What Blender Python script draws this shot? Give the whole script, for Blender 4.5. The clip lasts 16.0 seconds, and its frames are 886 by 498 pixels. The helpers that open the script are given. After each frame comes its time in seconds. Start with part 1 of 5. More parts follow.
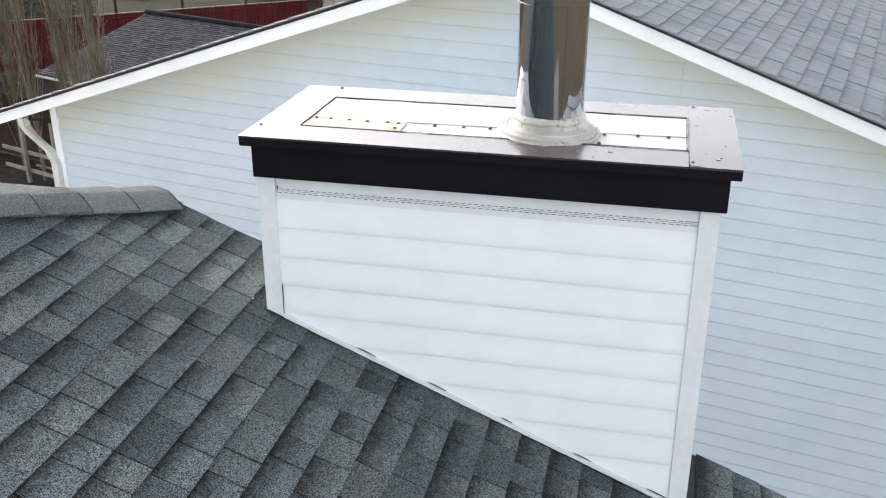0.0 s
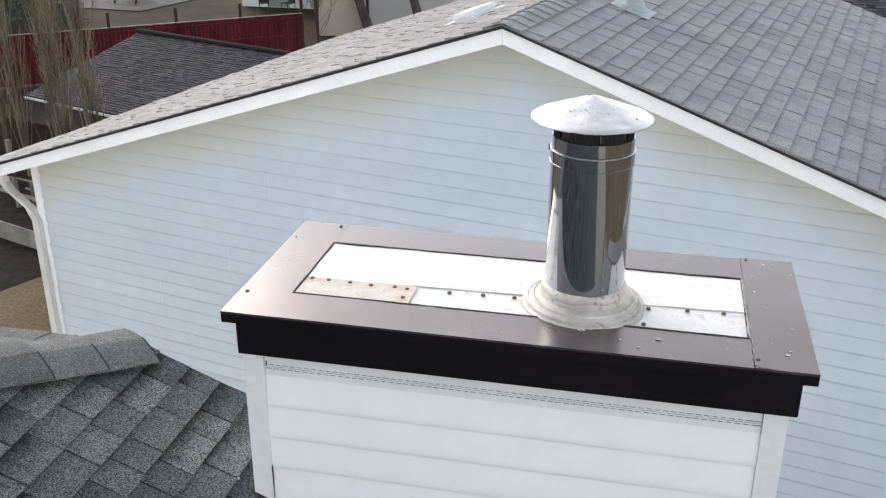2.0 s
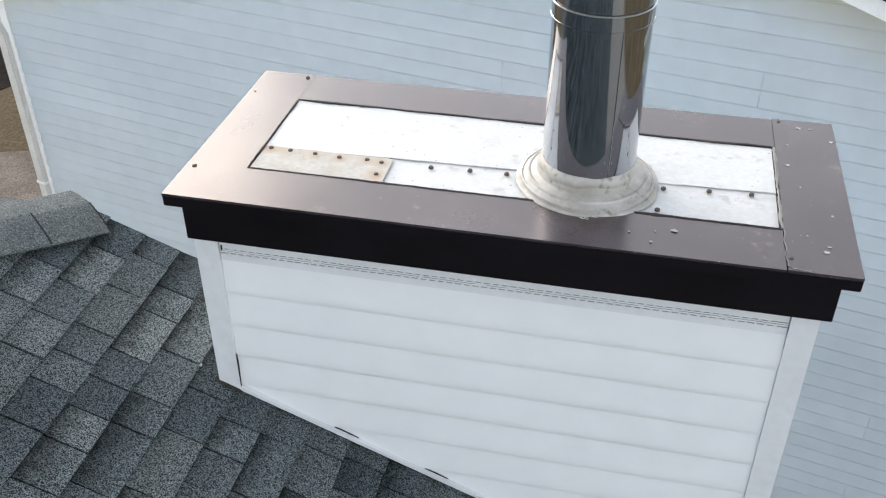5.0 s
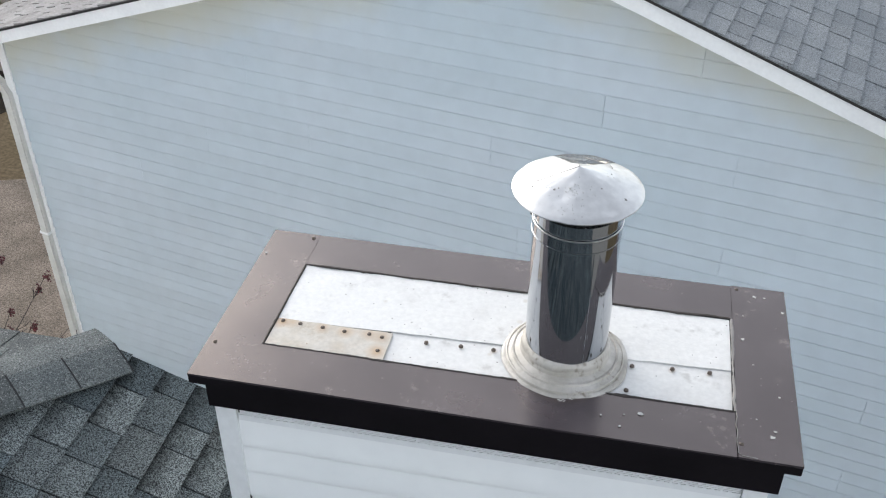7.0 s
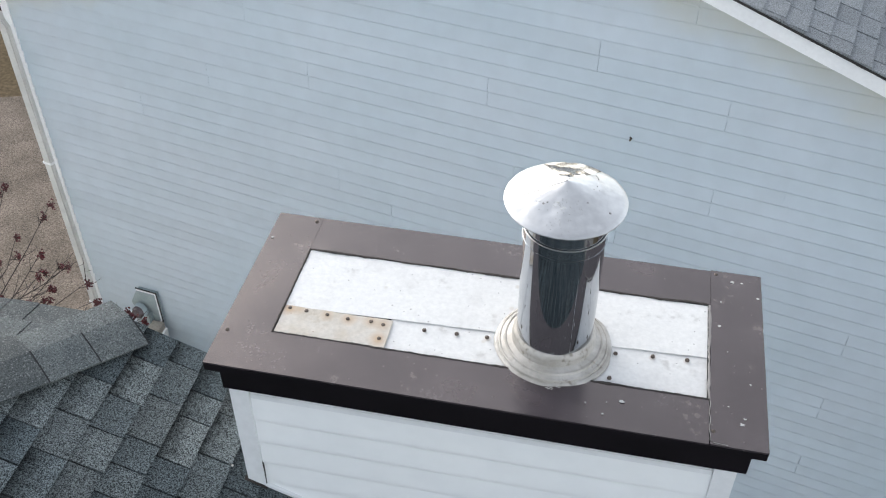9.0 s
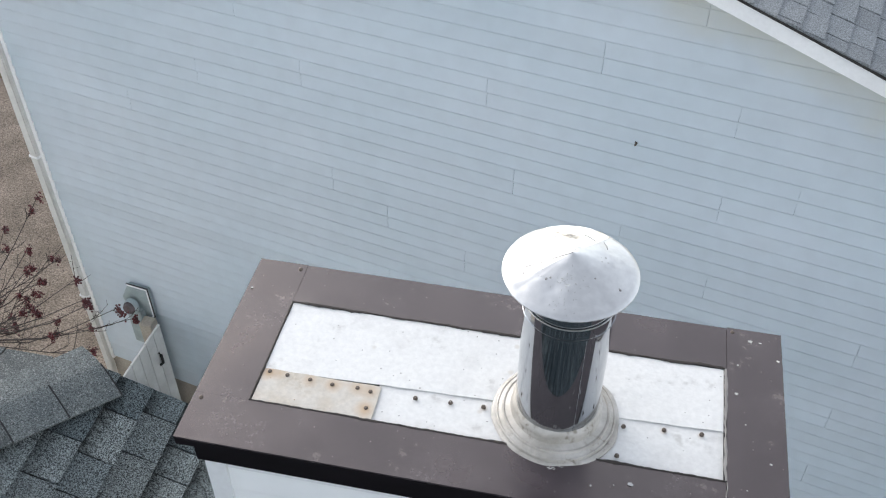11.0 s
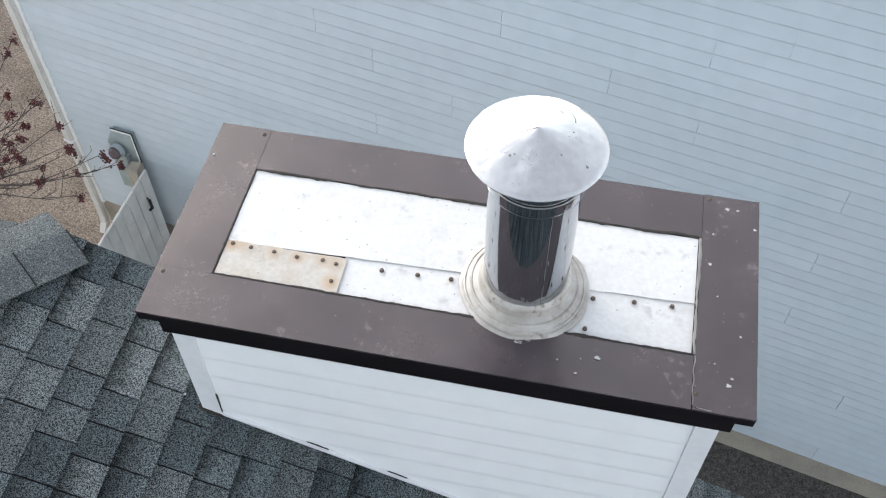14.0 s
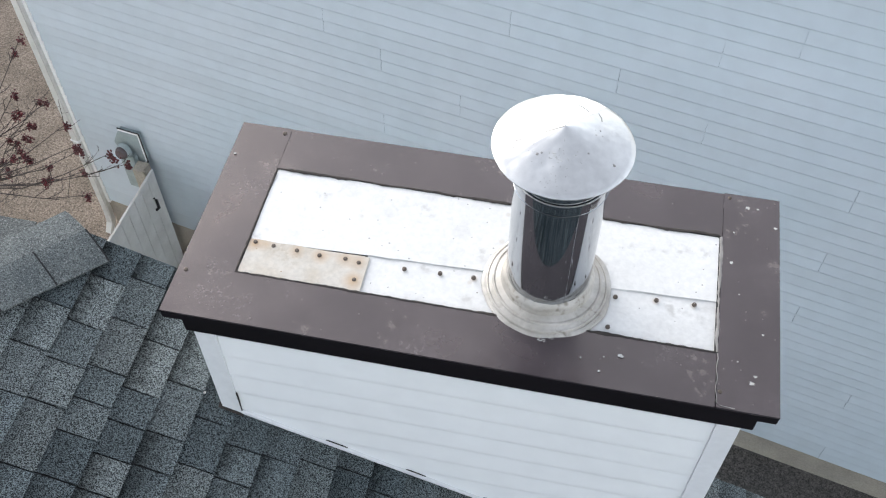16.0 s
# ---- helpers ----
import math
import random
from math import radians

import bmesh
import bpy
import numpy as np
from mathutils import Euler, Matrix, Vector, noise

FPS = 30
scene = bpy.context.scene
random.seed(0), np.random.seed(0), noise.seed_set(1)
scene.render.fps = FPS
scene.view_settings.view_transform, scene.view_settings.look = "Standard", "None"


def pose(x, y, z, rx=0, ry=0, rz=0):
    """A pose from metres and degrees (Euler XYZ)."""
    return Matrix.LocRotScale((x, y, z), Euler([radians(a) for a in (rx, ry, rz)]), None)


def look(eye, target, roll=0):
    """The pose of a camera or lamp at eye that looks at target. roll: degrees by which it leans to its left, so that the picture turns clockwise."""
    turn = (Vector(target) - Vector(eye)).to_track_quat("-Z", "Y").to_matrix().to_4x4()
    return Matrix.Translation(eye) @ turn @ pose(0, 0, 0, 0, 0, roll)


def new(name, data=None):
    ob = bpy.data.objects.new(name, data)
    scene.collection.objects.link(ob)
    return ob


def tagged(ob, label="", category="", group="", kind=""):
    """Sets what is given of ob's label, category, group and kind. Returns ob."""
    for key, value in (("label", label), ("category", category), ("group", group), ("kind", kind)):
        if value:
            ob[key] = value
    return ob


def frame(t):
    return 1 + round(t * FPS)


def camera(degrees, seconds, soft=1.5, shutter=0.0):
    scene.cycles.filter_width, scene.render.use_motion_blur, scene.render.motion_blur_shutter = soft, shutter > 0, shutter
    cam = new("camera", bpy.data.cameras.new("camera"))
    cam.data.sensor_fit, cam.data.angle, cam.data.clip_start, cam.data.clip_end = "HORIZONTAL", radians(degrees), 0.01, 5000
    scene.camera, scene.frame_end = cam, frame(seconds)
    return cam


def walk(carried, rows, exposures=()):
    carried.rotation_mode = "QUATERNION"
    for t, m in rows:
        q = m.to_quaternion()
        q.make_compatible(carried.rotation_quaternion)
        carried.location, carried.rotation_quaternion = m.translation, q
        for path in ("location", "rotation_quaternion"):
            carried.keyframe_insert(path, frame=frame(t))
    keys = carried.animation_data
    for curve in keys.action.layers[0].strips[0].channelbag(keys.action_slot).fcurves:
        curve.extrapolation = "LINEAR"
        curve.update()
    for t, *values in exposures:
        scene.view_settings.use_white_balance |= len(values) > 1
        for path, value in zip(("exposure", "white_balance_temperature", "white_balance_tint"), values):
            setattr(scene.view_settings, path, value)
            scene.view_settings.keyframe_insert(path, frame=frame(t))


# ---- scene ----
cam = camera(48.7, 16.0, soft=1.15)
PATH = [
    (0, (1.231, -3.184, 8.168), (0.830, -1.395, 7.371), 0.07),
    (0.5, (1.209, -3.153, 8.242), (0.810, -1.363, 7.446), 0.13),
    (1, (1.176, -3.139, 8.463), (0.779, -1.347, 7.670), 0.20),
    (1.5, (1.146, -3.098, 8.461), (0.751, -1.306, 7.665), 0.12),
    (2, (1.022, -2.539, 8.494), (0.629, -0.746, 7.700), 0.13),
    (2.5, (0.942, -2.093, 8.491), (0.551, -0.300, 7.696), 0.15),
    (3, (0.925, -1.978, 8.482), (0.541, -0.203, 7.644), 0.21),
    (3.5, (0.959, -1.978, 8.485), (0.585, -0.339, 7.402), -0.21),
    (4, (0.958, -2.008, 8.486), (0.602, -0.417, 7.328), -0.15),
    (4.2, (0.968, -2.023, 8.485), (0.610, -0.431, 7.328), -0.19),
    (6.3, (0.976, -2.059, 8.617), (0.639, -0.469, 7.451), 0.13),
    (6.5, (0.968, -2.039, 8.882), (0.633, -0.449, 7.717), 0.15),
    (7, (0.960, -2.022, 9.081), (0.626, -0.431, 7.917), 0.09),
    (7.5, (0.959, -2.009, 9.079), (0.634, -0.462, 7.855), 0.04),
    (8, (0.971, -1.989, 9.070), (0.663, -0.525, 7.742), -0.03),
    (8.5, (0.979, -1.985, 9.098), (0.673, -0.521, 7.770), -0.01),
    (9, (0.958, -1.986, 9.416), (0.653, -0.518, 8.092), 0.03),
    (9.5, (0.931, -1.984, 9.470), (0.626, -0.514, 8.148), -0.04),
    (9.7, (0.931, -1.975, 9.469), (0.624, -0.509, 8.144), 0.10),
    (11.8, (0.889, -1.468, 9.427), (0.617, -0.156, 7.943), -0.05),
    (12, (0.896, -1.478, 9.433), (0.634, -0.215, 7.904), -0.09),
    (12.5, (0.914, -1.479, 9.436), (0.669, -0.299, 7.840), -0.18),
    (13, (0.931, -1.475, 9.432), (0.686, -0.294, 7.836), -0.14),
    (13.5, (0.952, -1.465, 9.433), (0.708, -0.284, 7.837), -0.17),
    (14, (0.962, -1.455, 9.433), (0.719, -0.274, 7.837), -0.12),
    (14.5, (0.965, -1.452, 9.437), (0.722, -0.271, 7.841), -0.12),
    (15, (0.938, -1.460, 9.444), (0.696, -0.279, 7.848), -0.15),
    (15.5, (0.913, -1.468, 9.438), (0.669, -0.286, 7.842), -0.18),
    (16, (0.903, -1.477, 9.439), (0.659, -0.296, 7.843), -0.19),
]
walk(cam, [(t, look(eye, target, roll)) for t, eye, target, roll in PATH], exposures=[(0.0, 1.70, 6570, 11.5), (2.0, 1.48, 6640, 12), (4.0, 1.40, 6520, 10), (6.5, 1.34, 6400, 10), (7.0, 1.27, 6400, 10), (8.5, 1.31, 6380, 10), (9.5, 1.27, 6350, 10), (12.0, 1.27, 6330, 10.5), (13.0, 1.43, 6350, 10.5), (16.0, 1.44, 6350, 10.5)])

# ---- light ----
world = bpy.data.worlds.new("hazy_sky")
scene.world = world
world.use_nodes = True
_n = world.node_tree.nodes
sky = _n.new("ShaderNodeTexSky")
sky.sky_type, sky.sun_disc = "NISHITA", False
sky.sun_elevation, sky.sun_rotation = radians(20), radians(310)
sky.air_density, sky.dust_density, sky.ozone_density = 1, 0.8, 1.0
haze = _n.new("ShaderNodeHueSaturation")  # high haze greys the blue
haze.inputs["Saturation"].default_value = 0.32
world.node_tree.links.new(sky.outputs[0], haze.inputs["Color"])
world.node_tree.links.new(haze.outputs[0], _n["Background"].inputs[0])
_n["Background"].inputs[1].default_value = 0.15
sun = new("sun", bpy.data.lights.new("sun", "SUN"))
sun.data.energy, sun.data.angle, sun.data.color = 0.7, radians(50), (1.0, 0.92, 0.82)
sun.matrix_basis = look((-6.48, 5.44, 3.08), (0, 0, 0))

H = 7.18  # height of the chase cover above the ground


# ---- materials ----
def mat(name, col, col2=None, rough=0.6, metal=0.0, scale=6.0, fine=60.0, fine_amt=0.15, rnd=0.0, bump=0.15, bump_scale=None,
        spec=0.5, coat=0.0, edge=(0.35, 0.65), stretch=(1, 1, 1), island=0.0, rough_var=0.1, specks=(), fine_range=(0.3, 0.7), chalk=None, stains=None):
    m = bpy.data.materials.new(name)
    m.use_nodes = True
    nt = m.node_tree
    N, L = nt.nodes, nt.links
    b = N["Principled BSDF"]
    geo = N.new("ShaderNodeNewGeometry")
    mp = N.new("ShaderNodeMapping")
    mp.inputs["Scale"].default_value = stretch
    L.new(geo.outputs["Position"], mp.inputs["Vector"])
    big = N.new("ShaderNodeTexNoise")
    big.inputs["Scale"].default_value, big.inputs["Detail"].default_value = scale, 5
    L.new(mp.outputs[0], big.inputs["Vector"])
    ramp = N.new("ShaderNodeValToRGB")
    ramp.color_ramp.elements[0].position, ramp.color_ramp.elements[1].position = edge
    ramp.color_ramp.elements[0].color = (*col, 1)
    ramp.color_ramp.elements[1].color = (*(col2 or tuple(c * 0.85 for c in col)), 1)
    L.new(big.outputs[0], ramp.inputs[0])
    out = ramp.outputs[0]
    fn = N.new("ShaderNodeTexNoise")
    fn.inputs["Scale"].default_value, fn.inputs["Detail"].default_value = fine, 3
    L.new(mp.outputs[0], fn.inputs["Vector"])

    def brighten(src, value, lo, hi):
        r = N.new("ShaderNodeMapRange")
        r.inputs["To Min"].default_value, r.inputs["To Max"].default_value = lo, hi
        L.new(value, r.inputs["Value"])
        mx = N.new("ShaderNodeVectorMath")
        mx.operation = "SCALE"
        L.new(src, mx.inputs[0])
        L.new(r.outputs[0], mx.inputs["Scale"])
        return mx.outputs[0], r

    if fine_amt:
        out, r = brighten(out, fn.outputs[0], 1 - fine_amt, 1 + fine_amt)
        r.inputs["From Min"].default_value, r.inputs["From Max"].default_value = fine_range
    if rnd:
        info = N.new("ShaderNodeObjectInfo")
        out, _ = brighten(out, info.outputs["Random"], 1 - rnd, 1 + rnd)
    if island:
        out, _ = brighten(out, geo.outputs["Random Per Island"], 1 - island, 1 + island)
    for s_scale, s_size, s_keep, s_col in specks:
        vo = N.new("ShaderNodeTexVoronoi")
        vo.inputs["Scale"].default_value = s_scale
        wob = N.new("ShaderNodeVectorMath")
        wob.operation = "MULTIPLY_ADD"
        wob.inputs[1].default_value = (0.006, 0.006, 0.006)
        L.new(fn.outputs["Color"], wob.inputs[0])
        L.new(mp.outputs[0], wob.inputs[2])
        L.new(wob.outputs[0], vo.inputs["Vector"])
        near = N.new("ShaderNodeMapRange")
        near.inputs["From Min"].default_value, near.inputs["From Max"].default_value = s_size, s_size * 0.5
        L.new(vo.outputs["Distance"], near.inputs["Value"])
        sep = N.new("ShaderNodeSeparateColor")
        L.new(vo.outputs["Color"], sep.inputs[0])
        keep = N.new("ShaderNodeMath")
        keep.operation = "LESS_THAN"
        keep.inputs[1].default_value = s_keep
        L.new(sep.outputs[0], keep.inputs[0])
        both = N.new("ShaderNodeMath")
        both.operation = "MULTIPLY"
        L.new(near.outputs[0], both.inputs[0])
        L.new(keep.outputs[0], both.inputs[1])
        mix = N.new("ShaderNodeMix")
        mix.data_type = "RGBA"
        L.new(both.outputs[0], mix.inputs["Factor"])
        L.new(out, mix.inputs["A"])
        mix.inputs["B"].default_value = (*s_col, 1)
        out = mix.outputs["Result"]
    def node_math(op, a, c):
        q = N.new("ShaderNodeMath")
        q.operation = op
        for i, v in enumerate((a, c)):
            if isinstance(v, (int, float)):
                q.inputs[i].default_value = v
            else:
                L.new(v, q.inputs[i])
        return q.outputs[0]

    def ranged(v, lo, hi, amount=1.0):
        q = N.new("ShaderNodeMapRange")
        q.inputs["From Min"].default_value, q.inputs["From Max"].default_value = lo, hi
        q.inputs["To Max"].default_value = amount
        L.new(v, q.inputs["Value"])
        return q.outputs[0]

    def tint_by(src, factor, colour):
        mix = N.new("ShaderNodeMix")
        mix.data_type = "RGBA"
        L.new(factor, mix.inputs["Factor"])
        L.new(src, mix.inputs["A"])
        mix.inputs["B"].default_value = (*colour, 1)
        return mix.outputs["Result"]

    for c_patch, c_grain, c_amount, c_col, c_from, *c_soft in chalk or ():  # scuffed patches: patch scale, grain scale, amount, colour, threshold, softness
        pn, gn = N.new("ShaderNodeTexNoise"), N.new("ShaderNodeTexNoise")
        pn.inputs["Scale"].default_value, pn.inputs["Detail"].default_value = c_patch, 5
        gn.inputs["Scale"].default_value, gn.inputs["Detail"].default_value = c_grain, 5
        L.new(mp.outputs[0], pn.inputs["Vector"])
        L.new(mp.outputs[0], gn.inputs["Vector"])
        soft = c_soft[0] if c_soft else 0.12
        out = tint_by(out, node_math("MULTIPLY", ranged(pn.outputs[0], c_from, c_from + soft), ranged(gn.outputs[0], 0.54 - soft * 0.5, 0.60 + soft * 0.5, c_amount)), c_col)
    if stains:  # rusty halos: (places, radius, colour, amount)
        for place in stains[0]:
            dist = N.new("ShaderNodeVectorMath")
            dist.operation = "DISTANCE"
            L.new(geo.outputs["Position"], dist.inputs[0])
            dist.inputs[1].default_value = place
            d = node_math("ADD", dist.outputs["Value"], node_math("MULTIPLY", big.outputs[0], stains[1] * 1.6))
            out = tint_by(out, ranged(d, stains[1] * 1.75, stains[1] * 0.7, stains[3]), stains[2])
    L.new(out, b.inputs["Base Color"])
    rr = N.new("ShaderNodeMapRange")
    rr.inputs["To Min"].default_value, rr.inputs["To Max"].default_value = max(0.02, rough - rough_var), min(1, rough + rough_var)
    L.new(big.outputs[0], rr.inputs["Value"])
    L.new(rr.outputs[0], b.inputs["Roughness"])
    b.inputs["Metallic"].default_value = metal
    b.inputs["Specular IOR Level"].default_value = spec
    b.inputs["Coat Weight"].default_value, b.inputs["Coat Roughness"].default_value, b.inputs["Coat IOR"].default_value = coat, 0.3, 1.75
    if bump:
        bp = N.new("ShaderNodeBump")
        bp.inputs["Strength"].default_value, bp.inputs["Distance"].default_value = bump, 0.004
        if bump_scale:
            bn = N.new("ShaderNodeTexNoise")
            bn.inputs["Scale"].default_value, bn.inputs["Detail"].default_value = bump_scale, 3
            L.new(mp.outputs[0], bn.inputs["Vector"])
            L.new(bn.outputs[0], bp.inputs["Height"])
        else:
            L.new(fn.outputs[0], bp.inputs["Height"])
        L.new(bp.outputs[0], b.inputs["Normal"])
    return m


VINYL_WHITE = mat("white_vinyl", (0.90, 0.91, 0.91), (0.88, 0.895, 0.90), 0.45, scale=3, fine=9, fine_amt=0.02, bump=0.06, bump_scale=14, rnd=0.01)
TRIM_WHITE = mat("white_trim", (0.80, 0.81, 0.82), (0.75, 0.76, 0.77), 0.45, scale=4, fine=40, fine_amt=0.03, bump=0.03)
WEATHERED_WHITE = mat("weathered_white_paint", (0.60, 0.60, 0.58), (0.52, 0.52, 0.50), 0.55, scale=5, fine=40, fine_amt=0.05, bump=0.05)
VINYL_BLUE = mat("pale_blue_vinyl", (0.485, 0.55, 0.605), (0.455, 0.53, 0.585), 0.55, scale=0.9, fine=7, fine_amt=0.03, bump=0.05, bump_scale=10, rnd=0.025)
BROWN_TOP = mat("brown_painted_steel", (0.017, 0.011, 0.017), (0.030, 0.021, 0.028), 0.24, scale=4, fine=38, fine_amt=0.2, bump=0.06, bump_scale=7, edge=(0.38, 0.75), rough_var=0.12, spec=1.0, coat=0.15, specks=((42, 0.09, 0.06, (0.20, 0.17, 0.16)), (90, 0.3, 0.05, (0.10, 0.085, 0.085))), chalk=((3.0, 14, 0.7, (0.058, 0.047, 0.052), 0.42, 0.25), (5.5, 95, 0.62, (0.15, 0.13, 0.135), 0.50, 0.25), (9, 48, 0.4, (0.18, 0.155, 0.14), 0.59, 0.06)))
for socket, value in (("Specular Tint", (1.0, 0.86, 0.765, 1)), ("IOR", 1.74), ("Coat IOR", 1.6), ("Coat Roughness", 0.14)):
    BROWN_TOP.node_tree.nodes["Principled BSDF"].inputs[socket].default_value = value
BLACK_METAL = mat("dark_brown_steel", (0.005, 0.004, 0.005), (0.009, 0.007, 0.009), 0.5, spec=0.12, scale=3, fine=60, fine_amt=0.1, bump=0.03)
PANEL_WHITE = mat("weathered_white_sheet", (0.745, 0.735, 0.71), (0.67, 0.655, 0.63), 0.5, scale=7, fine=70, fine_amt=0.05, bump=0.9, bump_scale=17, edge=(0.52, 0.8), specks=((30, 0.11, 0.25, (0.33, 0.31, 0.28)), (60, 0.15, 0.10, (0.2, 0.18, 0.16)), (14, 0.16, 0.25, (0.66, 0.63, 0.58))), chalk=((11, 38, 0.55, (0.45, 0.43, 0.40), 0.56),),
                  stains=([(1.175, 0.137, H), (1.279, 0.143, H), (0.663, 0.112, H)], 0.014, (0.40, 0.27, 0.16), 0.7))
PATCH = mat("rust_stained_patch", (0.58, 0.54, 0.48), (0.48, 0.41, 0.32), 0.6, scale=13, fine=80, fine_amt=0.08, bump=0.3, bump_scale=16, edge=(0.46, 0.85), specks=((40, 0.10, 0.3, (0.3, 0.2, 0.12)),), chalk=((8, 70, 0.6, (0.42, 0.36, 0.28), 0.52),),
            stains=([(0.018, 0.112, H), (0.05, 0.112, H), (0.145, 0.105, H), (0.214, 0.101, H), (0.29, 0.104, H), (0.331, 0.098, H), (0.333, 0.038, H)], 0.036, (0.48, 0.31, 0.16), 0.72))
RIVET = mat("rusty_rivet", (0.085, 0.067, 0.052), (0.15, 0.12, 0.10), 0.6, metal=0.4, scale=200, bump=0.1)
STEEL = mat("polished_stainless", (0.43, 0.45, 0.475), (0.37, 0.39, 0.415), 0.07, metal=1, scale=5, fine=30, fine_amt=0.03, bump=0.02, bump_scale=5, rough_var=0.04, stretch=(1, 1, 0.4), chalk=((9, 60, 0.35, (0.75, 0.74, 0.72), 0.6),))
CAP_STEEL = mat("dull_galvanised", (0.74, 0.735, 0.72), (0.66, 0.655, 0.645), 0.34, metal=0.9, scale=9, fine=60, fine_amt=0.05, bump=0.05, bump_scale=20, rough_var=0.08, specks=((26, 0.09, 0.30, (0.25, 0.22, 0.2)), (60, 0.2, 0.08, (0.4, 0.38, 0.36)),), chalk=((9, 85, 0.4, (0.55, 0.54, 0.53), 0.58),))
BARE_STEEL = mat("bare_steel_patch", (0.84, 0.84, 0.83), (0.74, 0.74, 0.73), 0.14, metal=1.0, scale=20, fine=80, fine_amt=0.06, bump=0.05, bump_scale=30)
COLLAR = mat("chalky_aluminium", (0.52, 0.495, 0.46), (0.37, 0.345, 0.305), 0.55, metal=0.2, chalk=((12, 60, 0.9, (0.21, 0.185, 0.15), 0.47),), scale=10, fine=60, fine_amt=0.1, bump=0.25, bump_scale=25)
MESH_BLACK = mat("black_mesh", (0.012, 0.012, 0.013), rough=0.6, bump=0)
SEALANT = mat("grey_sealant", (0.33, 0.31, 0.29), (0.2, 0.19, 0.18), 0.8, scale=30, bump=0.5, bump_scale=60)
CAULK_DARK = mat("dark_caulk", (0.022, 0.017, 0.015), (0.045, 0.037, 0.032), 0.8, scale=40, bump=0.4, bump_scale=70)
DARK_GAP = mat("dark_gap", (0.03, 0.028, 0.027), rough=0.9, bump=0)
METER_GLASS = mat("meter_glass", (0.13, 0.105, 0.11), (0.08, 0.065, 0.07), 0.15, scale=12, bump=0)
DROPPING = mat("chalk_splash", (0.58, 0.57, 0.54), (0.38, 0.37, 0.35), 0.8, scale=90, bump=0.2)
def shingle_mat(name, own, k=1.0, warm=0.0, fine=290, amt=0.9, specks=((290, 0.62, 0.20, (2.3, 2.35, 2.25)), (200, 0.6, 0.26, (0.14, 0.14, 0.14)))):
    """Granule-coated shingles: a tone for each tab, a darker printed band of its own depth along its upper edge, coarse granules."""
    m = mat(name, (0.88, 0.88, 0.88), (1.12, 1.12, 1.12), 0.78, scale=2.2, fine=fine, fine_amt=amt, bump=0.9, spec=0.1, fine_range=(0.40, 0.61), specks=specks)
    N, L = m.node_tree.nodes, m.node_tree.links
    b = N["Principled BSDF"]
    src = b.inputs["Base Color"].links[0].from_socket
    tone = (N.new("ShaderNodeObjectInfo").outputs["Random"] if own else N.new("ShaderNodeNewGeometry").outputs["Random Per Island"])

    def calc(op, *args):
        q = N.new("ShaderNodeMath")
        q.operation = op
        for i, v in enumerate(args):
            if isinstance(v, (int, float)):
                q.inputs[i].default_value = v
            else:
                L.new(v, q.inputs[i])
        return q.outputs[0]

    ramp = N.new("ShaderNodeValToRGB")
    e = ramp.color_ramp.elements
    tint = lambda r, g, b: (k * (r + warm * g), k * g, k * (b + 0.6 * warm * g), 1)
    e[0].color, e[1].color = tint(0.058, 0.071, 0.077), tint(0.098, 0.110, 0.112)
    for p, c in ((0.25, (0.078, 0.093, 0.099)), (0.6, (0.099, 0.115, 0.120)), (0.88, (0.126, 0.141, 0.142))):
        e.new(p).color = tint(*c)
    L.new(tone, ramp.inputs[0])
    uv = N.new("ShaderNodeUVMap")
    uv.uv_map = "UVMap"
    sep = N.new("ShaderNodeSeparateXYZ")
    L.new(uv.outputs[0], sep.inputs[0])
    blot = N.new("ShaderNodeTexNoise")
    blot.inputs["Scale"].default_value, blot.inputs["Detail"].default_value = 38, 4
    L.new(N.new("ShaderNodeNewGeometry").outputs["Position"], blot.inputs["Vector"])
    second = calc("FRACT", calc("MULTIPLY", tone, 17.31))
    reach = calc("MULTIPLY_ADD", second, 0.40, 0.60)  # where the printed band ends, down the tab
    v = calc("MULTIPLY_ADD", calc("SUBTRACT", blot.outputs[0], 0.5), 0.55, sep.outputs["Y"])
    band = N.new("ShaderNodeMapRange")
    band.inputs["From Min"].default_value = 0.18
    band.inputs["To Min"].default_value, band.inputs["To Max"].default_value = 0.22, 1.22
    L.new(v, band.inputs["Value"])
    L.new(reach, band.inputs["From Max"])
    depth = N.new("ShaderNodeMapRange")  # some tabs carry hardly any band
    depth.inputs["From Min"].default_value, depth.inputs["From Max"].default_value = 0.38, 0.55
    depth.inputs["To Min"].default_value = 0.3
    L.new(calc("FRACT", calc("MULTIPLY", tone, 41.7)), depth.inputs["Value"])
    shade = calc("ADD", calc("MULTIPLY", band.outputs[0], depth.outputs[0]), calc("SUBTRACT", 1.0, depth.outputs[0]))
    mul = N.new("ShaderNodeVectorMath")
    mul.operation = "MULTIPLY"
    L.new(src, mul.inputs[0])
    L.new(ramp.outputs[0], mul.inputs[1])
    sc = N.new("ShaderNodeVectorMath")
    sc.operation = "SCALE"
    L.new(mul.outputs[0], sc.inputs[0])
    L.new(shade, sc.inputs["Scale"])
    L.new(sc.outputs[0], b.inputs["Base Color"])
    return m


